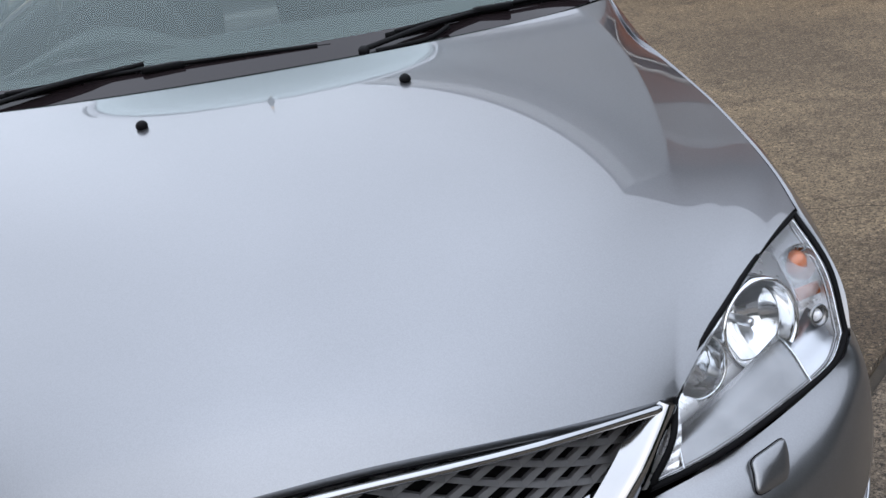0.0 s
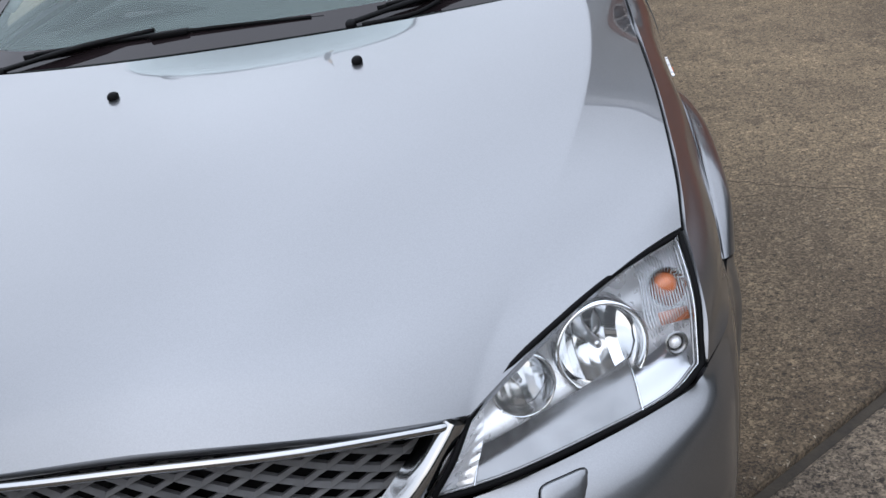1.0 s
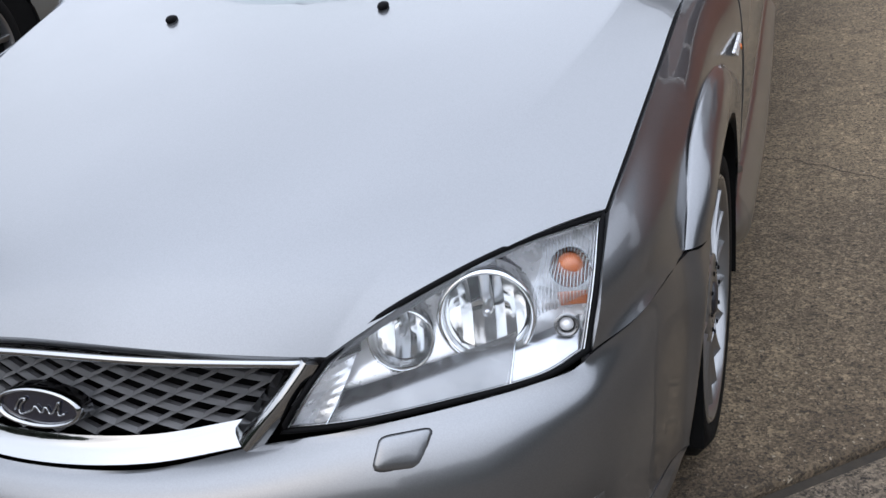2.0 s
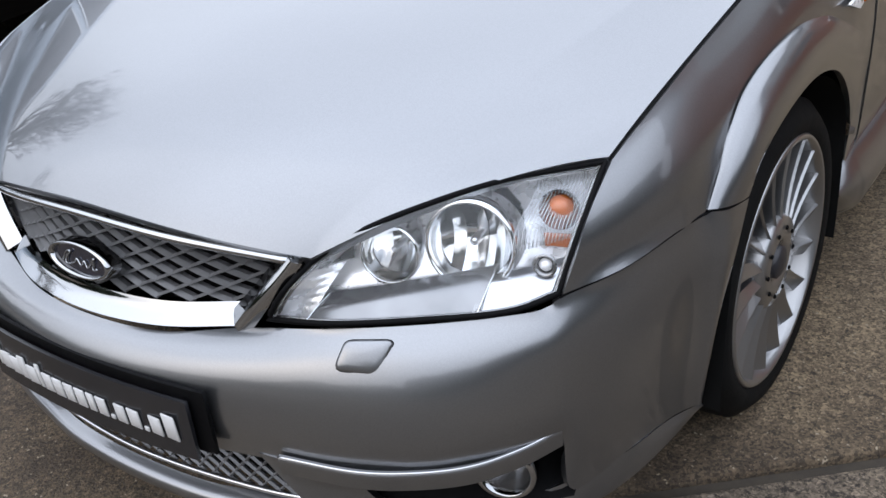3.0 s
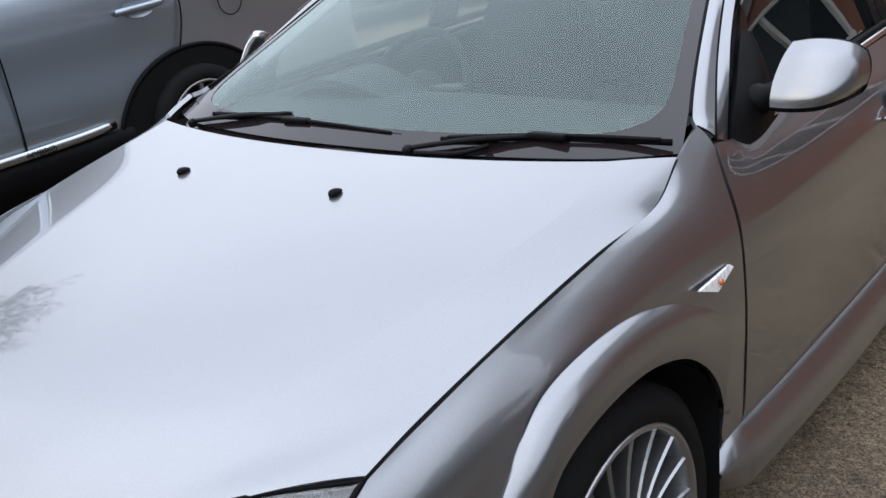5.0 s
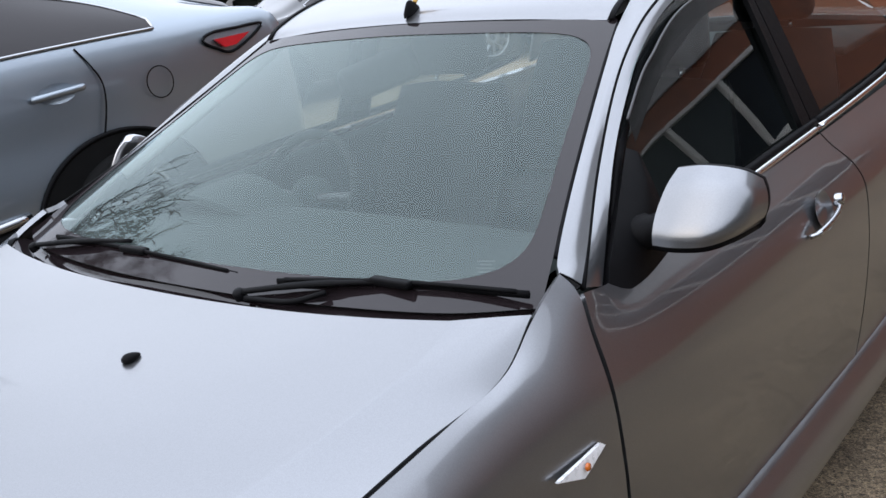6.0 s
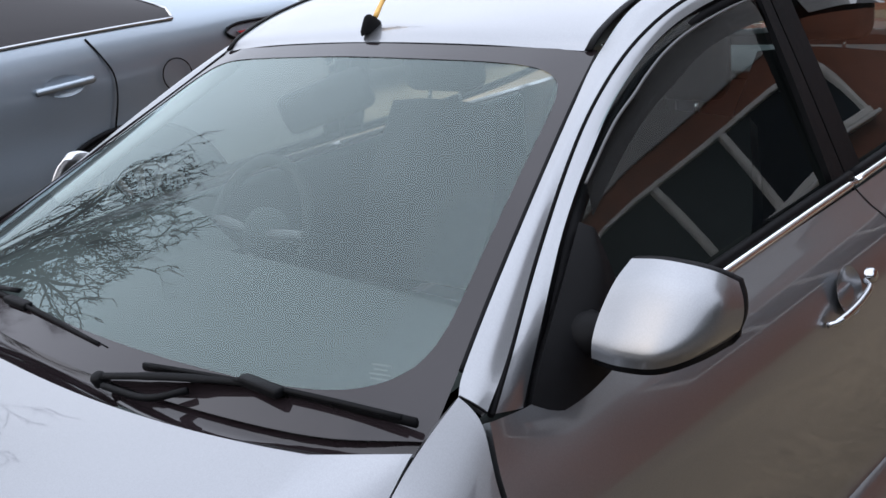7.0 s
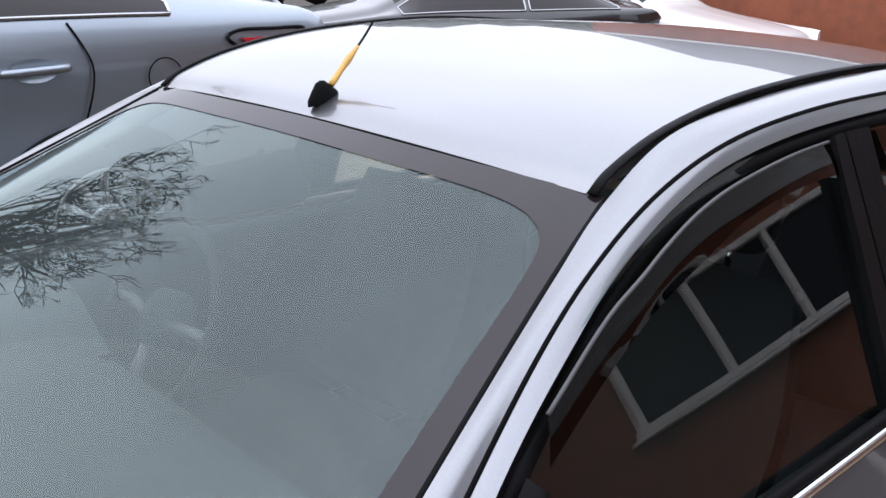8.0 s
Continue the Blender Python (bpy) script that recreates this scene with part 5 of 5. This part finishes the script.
wiper((.205, 1.215, .968), (.50, 1.302, .992), (.262, 1.262, .978), (.765, 1.352, .982))
wiper((-.61, 1.262, .968), (-.25, 1.297, 1.000), (-.565, 1.300, .980), (.142, 1.268, .975))
seam("wiper_rod", [(.23, 1.205, .962), (.34, 1.215, .966), (.40, 1.250, .978)], .0055, BLACK_PLASTIC, car, False, 16)
part("wiper_pivot", lathe_bm([(.012, -.01), (.012, .004), (.009, .008), (0, .009)], 20, m=facing((-.61, 1.258, .965), (0, -.4, .9))), BLACK_PLASTIC, car)
part("wiper_pivot", lathe_bm([(.012, -.01), (.012, .004), (.009, .008), (0, .009)], 20, m=facing((.205, 1.212, .965), (0, -.4, .9))), BLACK_PLASTIC, car)
# maker's mark etched in the glass corner
bm = bmesh.new()
for k, w in enumerate((.034, .022, .036, .028)):
    bm = merge(bm, box_bm((w, .001, .0022), 0, at=(0, 0, -k * .0065)))
bm.transform(Matrix.Translation((.635, 1.418, 1.003)) @ pose(0, 0, 0, -36, 0, 14))
part("glass_mark", bm, GREY_PLASTIC, car, smooth=False)

# aerial on the roof
aer = part("aerial", lathe_bm([(.021, -.006), (.020, .004), (.013, .018), (.006, .030), (0, .033)], 24, m=Matrix.Translation((0, 2.056, 1.372)) @ pose(0, 0, 0, 14) @ Matrix.Diagonal((.52, 1.5, .9, 1))), BLACK_PLASTIC, car, "stubby aerial with a wrapped mast")
mast = spl([(0, 2.072, 1.392), (.001, 2.10, 1.424), (.002, 2.135, 1.462), (.003, 2.158, 1.492)], 14)
part("mast_wrap", tube_bm(mast[:9], [.0055, .006, .0055, .005, .0055, .0065, .0055, .004, .003], 10), WOOD_YELLOW, aer, "yellow wrapped lower mast")
part("mast_tip", tube_bm(mast[8:], .002, 6), RUBBER, aer)

# ---- inside the car
panel("dashboard", [[(-.70, 1.33, .93), (0, 1.26, .945), (.70, 1.33, .93)], [(-.70, 1.55, .955), (0, 1.52, .975), (.70, 1.55, .955)], [(-.70, 1.74, .935), (0, 1.72, .955), (.70, 1.74, .935)], [(-.70, 1.80, .80), (0, 1.80, .82), (.70, 1.80, .80)],
                    [(-.70, 1.72, .55), (0, 1.72, .55), (.70, 1.72, .55)]], DASH, car, 24, 20, True, 0)
part("instrument_hood", grid_bm(even([[(-.60, 1.58, .965), (-.38, 1.56, 1.02), (-.16, 1.58, .965)], [(-.60, 1.74, .955), (-.38, 1.76, 1.02), (-.16, 1.74, .955)]], 14, 6), True, .02), DASH, car)
sw = part("steering_wheel", tube_bm([(Matrix.Translation((-.37, 1.93, .90)) @ pose(0, 0, 0, 62)) @ Vector((.185 * math.cos(a), .185 * math.sin(a), 0)) for a in np.linspace(0, 2 * math.pi, 40, endpoint=False)], .015, 8, True), SEAT, car, "three-spoke steering wheel")
hubm = Matrix.Translation((-.37, 1.93, .90)) @ pose(0, 0, 0, 62)
part("wheel_boss", lathe_bm([(.07, -.04), (.068, .0), (.04, .012), (0, .015)], 24, m=hubm), DASH, sw)
for a in (.1, math.pi - .1, -math.pi / 2):
    part("wheel_spoke", tube_bm([hubm @ Vector((.05 * math.cos(a), .05 * math.sin(a), 0)), hubm @ Vector((.18 * math.cos(a), .18 * math.sin(a), 0))], .013, 6), GREY_PLASTIC, sw)


def seat(x, y, name="front_seat"):
    sb = even([[(x - .24, y + .05, .62), (x, y + .02, .63), (x + .24, y + .05, .62)], [(x - .25, y + .16, .85), (x, y + .12, .86), (x + .25, y + .16, .85)], [(x - .20, y + .26, 1.08), (x, y + .22, 1.10), (x + .20, y + .26, 1.08)]], 14, 14)
    st = part(name, grid_bm(sb, True, .09), SEAT, car, "grey seat with headrest")
    part("seat_cushion", box_bm((.50, .52, .16), .06, 3, at=(x, y - .20, .52)), SEAT, st)
    part("headrest", box_bm((.27, .10, .19), .04, 3, at=(x, y + .285, 1.205)), SEAT, st)
    for d in (-.06, .06):
        part("headrest_post", tube_bm([(x + d, y + .27, 1.07), (x + d, y + .285, 1.13)], .006, 6), CHROME, st)


seat(-.37, 2.36)
seat(.37, 2.36)
seat(-.36, 3.22, "rear_seat")
seat(.36, 3.22, "rear_seat")
mx = Vector((.68, .62, .24)).normalized()
my = mx.cross(Vector((0, 0, 1))).normalized()
part("interior_mirror", box_bm((.20, .045, .09), .022, 3, at=(-.012, 1.915, 1.244), rot=Matrix((mx, my, mx.cross(my))).transposed()), BLACK_PLASTIC, car, "dark interior mirror on the windscreen")
seam("mirror_stalk", [(0, 1.945, 1.295), (-.005, 1.925, 1.268)], .012, BLACK_PLASTIC, car, False, 4)
for s in (1, -1):
    part("door_card", box_bm((.05, 2.0, .55), .02, at=(s * .775, 2.45, .66)), DASH, car)
    part("sun_visor", box_bm((.36, .015, .15), .006, at=(s * .29, 2.17, 1.315), rot=Euler((1.25, 0, 0)).to_matrix()), HEADLINER, car)
    seam("pillar_trim", [(s * x, y + .02, z - .03) for x, y, z in INNER[2:6]], .020, HEADLINER, car, False, 20)
panel("headlining", [[(-.50, 2.13, 1.31), (0, 2.10, 1.325), (.50, 2.13, 1.31)], [(-.52, 2.7, 1.38), (0, 2.7, 1.41), (.52, 2.7, 1.38)], [(-.50, 3.4, 1.33), (0, 3.4, 1.355), (.50, 3.4, 1.33)]], HEADLINER, car, 14, 12, False, 0)
part("parcel_shelf", box_bm((1.2, .5, .03), .01, at=(0, 3.75, 1.0)), DASH, car)

# ---------------------------------------------------------------- other cars
def loft_car(name, label, material, m, stations, windows, wheels, screens, R=.36, rim=.235, spokes=10):
    """A parked car as a lofted shell with window panes, wheels and lamps; length along its own y."""
    root = thing(name, label, "car")
    root.matrix_world = m
    bpy.context.view_layer.update()

    def section(y, w, zb, wt, zt):
        return [(w * .90, y, .22), (w * .97, y, .32), (w, y, .55), (w * .985, y, .80), (w * .95, y, zb), (wt + .02, y, zt - .07), (wt * .72, y, zt - .005), (0, y, zt + .012)]

    rows = np.array([section(*st) for st in stations])

    def at(u, v):
        k = rows.shape[1]
        line = np.stack([cat(rows[:, j], v) for j in range(k)])
        return cat(line, u)

    n = len(stations)
    half = np.stack([np.stack([at(u, v) for u in np.linspace(0, 7, 43)]) for v in np.linspace(0, n - 1, (n - 1) * 5 + 1)])
    whole = np.concatenate([half, mirrored(half)[:, -2::-1]], axis=1)
    bm = grid_bm(whole, True)
    for ring in (whole[0], whole[-1]):
        bm.faces.new([bm.verts.new(p) for p in ring])
    part("body_shell", bm, material, root)
    for v0, v1 in screens:
        g = np.stack([np.stack([at(u, v) for u in np.linspace(5.3, 7, 12)] + [at(u, v) * np.array((-1, 1, 1)) for u in np.linspace(7, 5.3, 12)[1:]]) for v in np.linspace(v0, v1, 12)])
        bm = grid_bm(g, True)
        for q in bm.verts:
            q.co.z += .006
        part("screen", bm, FRIT, root, "dark sloping screen")
    for s in (1, -1):
        for (v0, v1, u0, u1, skew) in windows:
            g = np.stack([np.stack([at(u0 + (u1 - u0) * (1 - skew * max(0, (v - v0) / (v1 - v0)) ** 3) * t, v) for v in np.linspace(v0, v1, 24)]) for t in np.linspace(0, 1, 10)])
            bm = grid_bm(g if s > 0 else mirrored(g), s > 0)
            for q in bm.verts:
                q.co += Vector((s * .006, 0, .002))
            win = part("side_window", bm, FRIT, root, "dark tinted side window")
            rim_path = [g[0, j] for j in range(24)] + [g[i, -1] for i in range(1, 10)] + [g[-1, j] for j in range(22, -1, -1)] + [g[i, 0] for i in range(8, 0, -1)]
            rp = np.array(rim_path) * np.array((s, 1, 1)) + np.array((s * .008, 0, 0))
            part("window_trim", tube_bm(rp, .009, 6, True), CHROME, win)
        for y in wheels:
            ring = tube_bm([(s * (stations[len(stations) // 2][1] + .002), y - (R + .115) * 1.16 * math.cos(a), R + (R + .105) * math.sin(a)) for a in np.linspace(-.3, math.pi + .3, 40)], .014, 6, flat=1.0)
            part("arch_trim", ring, BLACK_PLASTIC, root)
            disc = lathe_bm([(R + .110, 0), (0, .0)], 48, m=Matrix.Translation((s * (stations[len(stations) // 2][1] + .006), y, R)) @ pose(0, 0, 0, 0, 90 * s) @ Matrix.Diagonal((1, 1.16, 1, 1)))
            part("wheel_well", disc, DARK, root)
            wheel(root, s * (stations[len(stations) // 2][1] + .058), y, R, s, R=R, rim=rim, spokes=spokes)
    return root, at


SUV = [(-.72, .62, .70, .50, .74), (-.55, .84, .86, .60, .92), (.30, .905, 1.05, .68, 1.12), (.70, .915, 1.12, .62, 1.34), (1.20, .92, 1.17, .57, 1.62), (1.75, .92, 1.20, .56, 1.67), (2.45, .92, 1.23, .55, 1.66),
       (3.05, .915, 1.24, .53, 1.60), (3.45, .905, 1.24, .52, 1.53), (3.92, .893, 1.24, .54, 1.40), (4.28, .865, 1.20, .60, 1.27), (4.40, .80, .92, .62, .98)]
suv, suv_at = loft_car("blue_silver_crossover", "pale blue-silver crossover parked beside the silver car", SILVER_BLUE, Matrix.Translation((-3.82, 0, 0)), SUV,
                       [(2.4, 4.9, 4.06, 4.93, .15), (5.02, 7.85, 4.06, 4.93, .8)], [.20, 2.98], [(2.35, 3.9), (8.3, 9.7)], R=.345, rim=.262, spokes=12)


# details on the side that faces the silver car
h = part("door_handle", tube_bm(spl([(.915, 2.58, 1.038), (.938, 2.63, 1.043), (.942, 2.74, 1.048), (.938, 2.84, 1.052), (.912, 2.87, 1.052)], 20), .016, 10, flat=1.1), SILVER_BLUE, suv)
part("handle_cup", lathe_bm([(0, -.004), (.05, -.002), (.068, .004)], 28, m=facing((.914, 2.72, 1.045), (1, 0, .12)) @ Matrix.Diagonal((1.5, .75, 1, 1))), SILVER_BLUE, h)
h = part("door_handle", tube_bm(spl([(.915, 1.48, 1.02), (.938, 1.53, 1.025), (.942, 1.64, 1.03), (.938, 1.74, 1.034), (.912, 1.77, 1.034)], 20), .016, 10, flat=1.1), SILVER_BLUE, suv)
part("fuel_flap", tube_bm([(.918, 3.32 + .084 * math.cos(a), .985 + .084 * math.sin(a)) for a in np.linspace(0, 2 * math.pi, 40, endpoint=False)], .0035, 5, True), RUBBER, suv)
seam("door_gap", [(.876, 2.89, 1.235), (.908, 2.94, 1.14), (.920, 2.975, 1.05), (.925, 2.965, .94), (.926, 2.92, .80)], .005, RUBBER, suv, False, 24)
seam("door_gap", [(.87, 1.92, 1.12), (.918, 1.925, .95), (.928, 1.93, .6), (.915, 1.93, .34)], .005, RUBBER, suv, False, 24)
part("sill_cladding", grid_bm(even([[(.928, .60, .47), (.950, .60, .44), (.945, .60, .34), (.86, .60, .2)], [(.928, 1.6, .47), (.950, 1.6, .44), (.945, 1.6, .34), (.86, 1.6, .2)], [(.928, 2.52, .47), (.950, 2.52, .44), (.945, 2.5, .34), (.86, 2.46, .2)]], 10, 16), True, .01), BLACK_PLASTIC, suv)
part("sill_trim", tube_bm(spl([(.944, .62, .485), (.946, 1.5, .485), (.942, 2.15, .492), (.930, 2.42, .505)], 24), .020, 8, flat=1.3), CHROME, suv)
fc = bpy.data.curves.new("sill_word", "FONT")
fc.body, fc.size, fc.align_x, fc.extrude = "HYBRID", .045, "CENTER", .001
word = new("sill_word", fc)
word.parent = suv
word.matrix_basis = Matrix.Translation((.972, 1.98, .475)) @ pose(0, 0, 0, 90, 0, 90)
fc.materials.append(BLACK_PLASTIC)
bm = grid_bm(even([[(0.912, 3.740, 1.140), (0.902, 4.010, 1.142)], [(0.912, 3.800, 1.086), (0.908, 3.890, 1.088)]], 12, 6), False, .02)
tl = part("tail_lamp", bm, RED_LENS, suv)
part("lamp_outline", tube_bm(spl([(0.895, 3.667, 1.142), (0.895, 3.737, 1.177), (0.888, 3.917, 1.179), (0.866, 4.140, 1.168), (0.892, 3.880, 1.056), (0.895, 3.750, 1.090)], 40, True), .009, 6, True), BLACK_PLASTIC, tl)
part("bumper_reflector", box_bm((.03, .16, .05), .008, at=(.80, 4.12, .60), rot=Euler((0, 0, .7)).to_matrix()), RED_LENS, suv)

SALOON = [(-2.2, .62, .62, .50, .68), (-2.05, .80, .78, .62, .82), (-1.1, .87, .90, .66, .96), (-.75, .88, .93, .62, 1.05), (-.15, .89, .94, .54, 1.36), (.6, .89, .95, .53, 1.42), (1.2, .89, .97, .52, 1.36), (1.75, .87, .99, .58, 1.12), (2.2, .82, .97, .62, 1.02), (2.35, .72, .70, .5, .76)]
loft_car("black_saloon", "black car with bright window trim parked side-on", BLACK_PAINT, Matrix.Translation((-6.45, 8.36, 0)) @ pose(0, 0, 0, 0, 0, -20.8), SALOON, [(3.1, 5.0, 4.1, 4.9, 0), (5.08, 6.9, 4.1, 4.9, .6)], [-1.35, 1.4], [(3.1, 4.0), (6.2, 7.3)], R=.32, rim=.22)
loft_car("white_saloon", "white car parked in front of the brick building", WHITE_PAINT, Matrix.Translation((-6.05, 11.0, 0)) @ pose(0, 0, 0, 0, 0, 90), SALOON, [(3.1, 5.0, 4.1, 4.9, 0), (5.08, 6.9, 4.1, 4.9, .6)], [-1.35, 1.4], [(3.1, 4.0), (6.2, 7.3)], R=.32, rim=.22)

# ---------------------------------------------------------------- the house behind
HY = 12.6
garage = thing("brick_building", "long red-brick building with a white fascia behind the parked cars", "building")
part("building_wall", box_bm((8.9, .3, 2.6), 0, at=(-3.05, HY + .15, 1.3)), BRICK, garage, smooth=False)
part("fascia", box_bm((9.0, .12, .18), .01, at=(-3.05, HY - .07, 2.6)), UPVC, garage, smooth=False)
part("roof", box_bm((9.2, 4.0, .08), .01, at=(-3.05, HY + 1.45, 3.88), rot=Euler((radians(39), 0, 0)).to_matrix()), SLATE, garage, smooth=False)
part("roof", box_bm((9.2, 4.0, .08), .01, at=(-3.05, HY + 4.55, 3.88), rot=Euler((radians(-39), 0, 0)).to_matrix()), SLATE, garage, smooth=False)
for x in (-7.35, 1.25):
    gable = prism_bm([(-2.9, 0), (2.9, 0), (2.9, 2.5), (0, 4.85), (-2.9, 2.5)], .3, 0, Matrix.Translation((x - .15, HY + 3.0, 0)) @ pose(0, 0, 0, 0, 0, 90))
    part("end_wall", gable, BRICK, garage, smooth=False)

# the house stands askew beside the drive; its own x runs along the front, y into the rooms
house = thing("brick_house", "red-brick house with white window frames and pale boarding above", "house", (3.41, 6.72, 0))
house.rotation_euler[2] = radians(-70)
bpy.context.view_layer.update()
LEFT, RIGHT, BOARDS, EAVES = -5.4, 2.4, 2.69, 4.55
WIDE, MIDX = RIGHT - LEFT, (RIGHT + LEFT) / 2
part("wall", box_bm((WIDE, .3, BOARDS), 0, at=(MIDX, .15, BOARDS / 2)), SHADED_BRICK, house, smooth=False)
part("end_wall", box_bm((.3, 7.4, EAVES), 0, at=(LEFT + .15, 4.0, EAVES / 2)), SHADED_BRICK, house, smooth=False)
part("end_wall", box_bm((.3, 7.4, EAVES), 0, at=(RIGHT - .15, 4.0, EAVES / 2)), SHADED_BRICK, house, smooth=False)
part("upper_wall", box_bm((WIDE, .3, EAVES - BOARDS), 0, at=(MIDX, .15, (EAVES + BOARDS) / 2)), CLADDING, house, smooth=False)
for k in range(10):
    part("cladding_board", box_bm((WIDE, .035, .178), .006, 1, at=(MIDX, -.016, BOARDS + .09 + k * .175), rot=Euler((.13, 0, 0)).to_matrix()), CLADDING, house, smooth=False)
part("eaves", box_bm((WIDE + .4, .5, .22), .01, at=(MIDX, -.12, EAVES + .06)), UPVC, house, smooth=False)
rf = bmesh.new()
q = [rf.verts.new(p) for p in ((LEFT - .3, -.4, EAVES + .16), (RIGHT + .3, -.4, EAVES + .16), (RIGHT + .3, 3.9, EAVES + 2.7), (LEFT - .3, 3.9, EAVES + 2.7), (LEFT - .3, 8.2, EAVES + .16), (RIGHT + .3, 8.2, EAVES + .16))]
rf.faces.new((q[0], q[1], q[2], q[3]))
rf.faces.new((q[3], q[2], q[5], q[4]))
rf.faces.new((q[0], q[3], q[4]))
rf.faces.new((q[1], q[5], q[2]))
part("roof", rf, ROOF_TILE, house, smooth=False)


def house_window(x0, x1, z0, z1, lights):
    w, h, x, z = x1 - x0, z1 - z0, (x0 + x1) / 2, (z0 + z1) / 2
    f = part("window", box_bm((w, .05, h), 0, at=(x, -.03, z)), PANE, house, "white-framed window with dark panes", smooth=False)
    for dz in (-h / 2, h / 2):
        part("frame", box_bm((w + .10, .10, .055), .01, at=(x, -.06, z + dz)), UPVC, f, smooth=False)
    for i in range(lights + 1):
        part("frame", box_bm((.055, .09, h), .01, at=(x0 + w * i / lights, -.062, z)), UPVC, f, smooth=False)
    part("sill", box_bm((w + .20, .14, .03), .008, at=(x, -.07, z0 - .05)), UPVC, f, smooth=False)


house_window(-1.46, 1.46, 1.55, 2.35, 4)

# ---------------------------------------------------------------- bare trees and an added hedge
def bare_tree(name, label, at, height, seed, twigs):
    rng = random.Random(seed)
    root = thing(name, label, "tree", at)
    wood = bmesh.new()
    thin = bmesh.new()
    count = [0]

    def grow(p, d, length, r, depth):
        if depth > 6 or count[0] > twigs:
            return
        pts, rad = [p], [r]
        q, e = p.copy(), d.copy()
        n = 4 if depth < 3 else 3
        for i in range(n):
            e = (e + Vector((rng.uniform(-.22, .22), rng.uniform(-.22, .22), rng.uniform(-.06, .16)))).normalized()
            q = q + e * length / n
            pts.append(q.copy())
            rad.append(r * (1 - .45 * (i + 1) / n))
        tube_bm(pts, rad, 7 if depth < 2 else 4 if depth < 4 else 3, bm=wood if depth < 3 else thin)
        count[0] += 1
        for i in range(rng.randint(3, 5) if depth < 5 else 2):
            k = rng.randint(1, n)
            side = Vector((rng.uniform(-1, 1), rng.uniform(-1, 1), rng.uniform(-.2, .7))).normalized()
            grow(pts[k], (e * .75 + side * .8).normalized(), length * rng.uniform(.5, .74), max(.012, rad[k] * rng.uniform(.5, .72)), depth + 1)

    grow(Vector((0, 0, 0)), Vector((0, 0, 1)), height * .34, height * .022, 0)
    full = height / max(v.co.z for v in thin.verts)
    for b in (wood, thin):
        for v in b.verts:
            v.co = Vector((v.co.x * full * .68, v.co.y * full * .68, v.co.z * full))
    part("trunk", wood, BARK, root)
    part("twigs", thin, BARK, root)


bare_tree("bare_tree", "leafless broad tree with fine dark twigs", (-12.5, 1.4, 0), 11.2, 3, 7000)
bare_tree("bare_tree", "leafless tree behind the parked cars", (-17, -4.0, 0), 10, 11, 1200)

hedge_mat = mat("hedge_leaf", (0.022, 0.028, 0.015), 0.9, vary=0.5, scale=4, bump=0.6, bscale=12)
# unseen ring of hedge, added to darken reflections near the horizon
bm = bmesh.new()
rng = random.Random(8)
for k in range(700):
    a = rng.uniform(math.radians(104), math.radians(385))
    near = math.radians(285) < a
    d = rng.uniform(11.5, 13.5) if near else rng.uniform(17, 20)
    s = rng.uniform(.6, 1.3)
    c = Vector((d * math.cos(a), d * math.sin(a), rng.uniform(.2, 3.2 if near else 2.2)))
    blob = bmesh.ops.create_icosphere(bm, subdivisions=1, radius=s, matrix=Matrix.Translation(c))
    for v in blob["verts"]:
        v.co += Vector((rng.uniform(-.3, .3), rng.uniform(-.3, .3), rng.uniform(-.3, .3)))
tagged(part("unseen_hedge", bm, hedge_mat), "unseen dark green hedge added round the yard to darken reflections", "hedge", kind="stuff")

# ---------------------------------------------------------------- concrete slabs, cracks
SLAB_L, SLAB_W = 12.0, 6.4
base_slab = box_bm((SLAB_L - .04, SLAB_W - .03, .10), .012, 2, at=(0, 0, -.05))
slab_me = bpy.data.meshes.new("slab")
base_slab.to_mesh(slab_me)
base_slab.free()
slab_me.materials.append(CONCRETE)
stained_me = slab_me.copy()
stained_me.materials[0] = STAINED
turn = math.atan2(JT.y, JT.x)
for i in range(-3, 3):
    for j in range(-2, 2):
        c = JN * (-.025 + (i + .5) * SLAB_W) + JT * (7.0 + (j + .5) * SLAB_L)
        ob = new("slab", slab_me if i >= 0 else stained_me)
        ob.parent = ground
        ob.matrix_basis = Matrix.Translation((c.x, c.y, 0 if i >= 0 else -.006)) @ Matrix.Rotation(turn, 4, "Z")
rng = random.Random(9)
for a, b in (((.74, 2.42), (1.0, 2.37)), ((1.0, 2.37), (1.45, 2.11)), ((1.45, 2.11), (2.3, 1.75))):
    pts = []
    for t in np.linspace(0, 1, 22):
        x, y = a[0] + (b[0] - a[0]) * t, a[1] + (b[1] - a[1]) * t + rng.uniform(-.012, .012)
        pts.append((x, y, -.001))
    part("crack", tube_bm(pts, .004, 4, flat=.6), SOIL, ground)
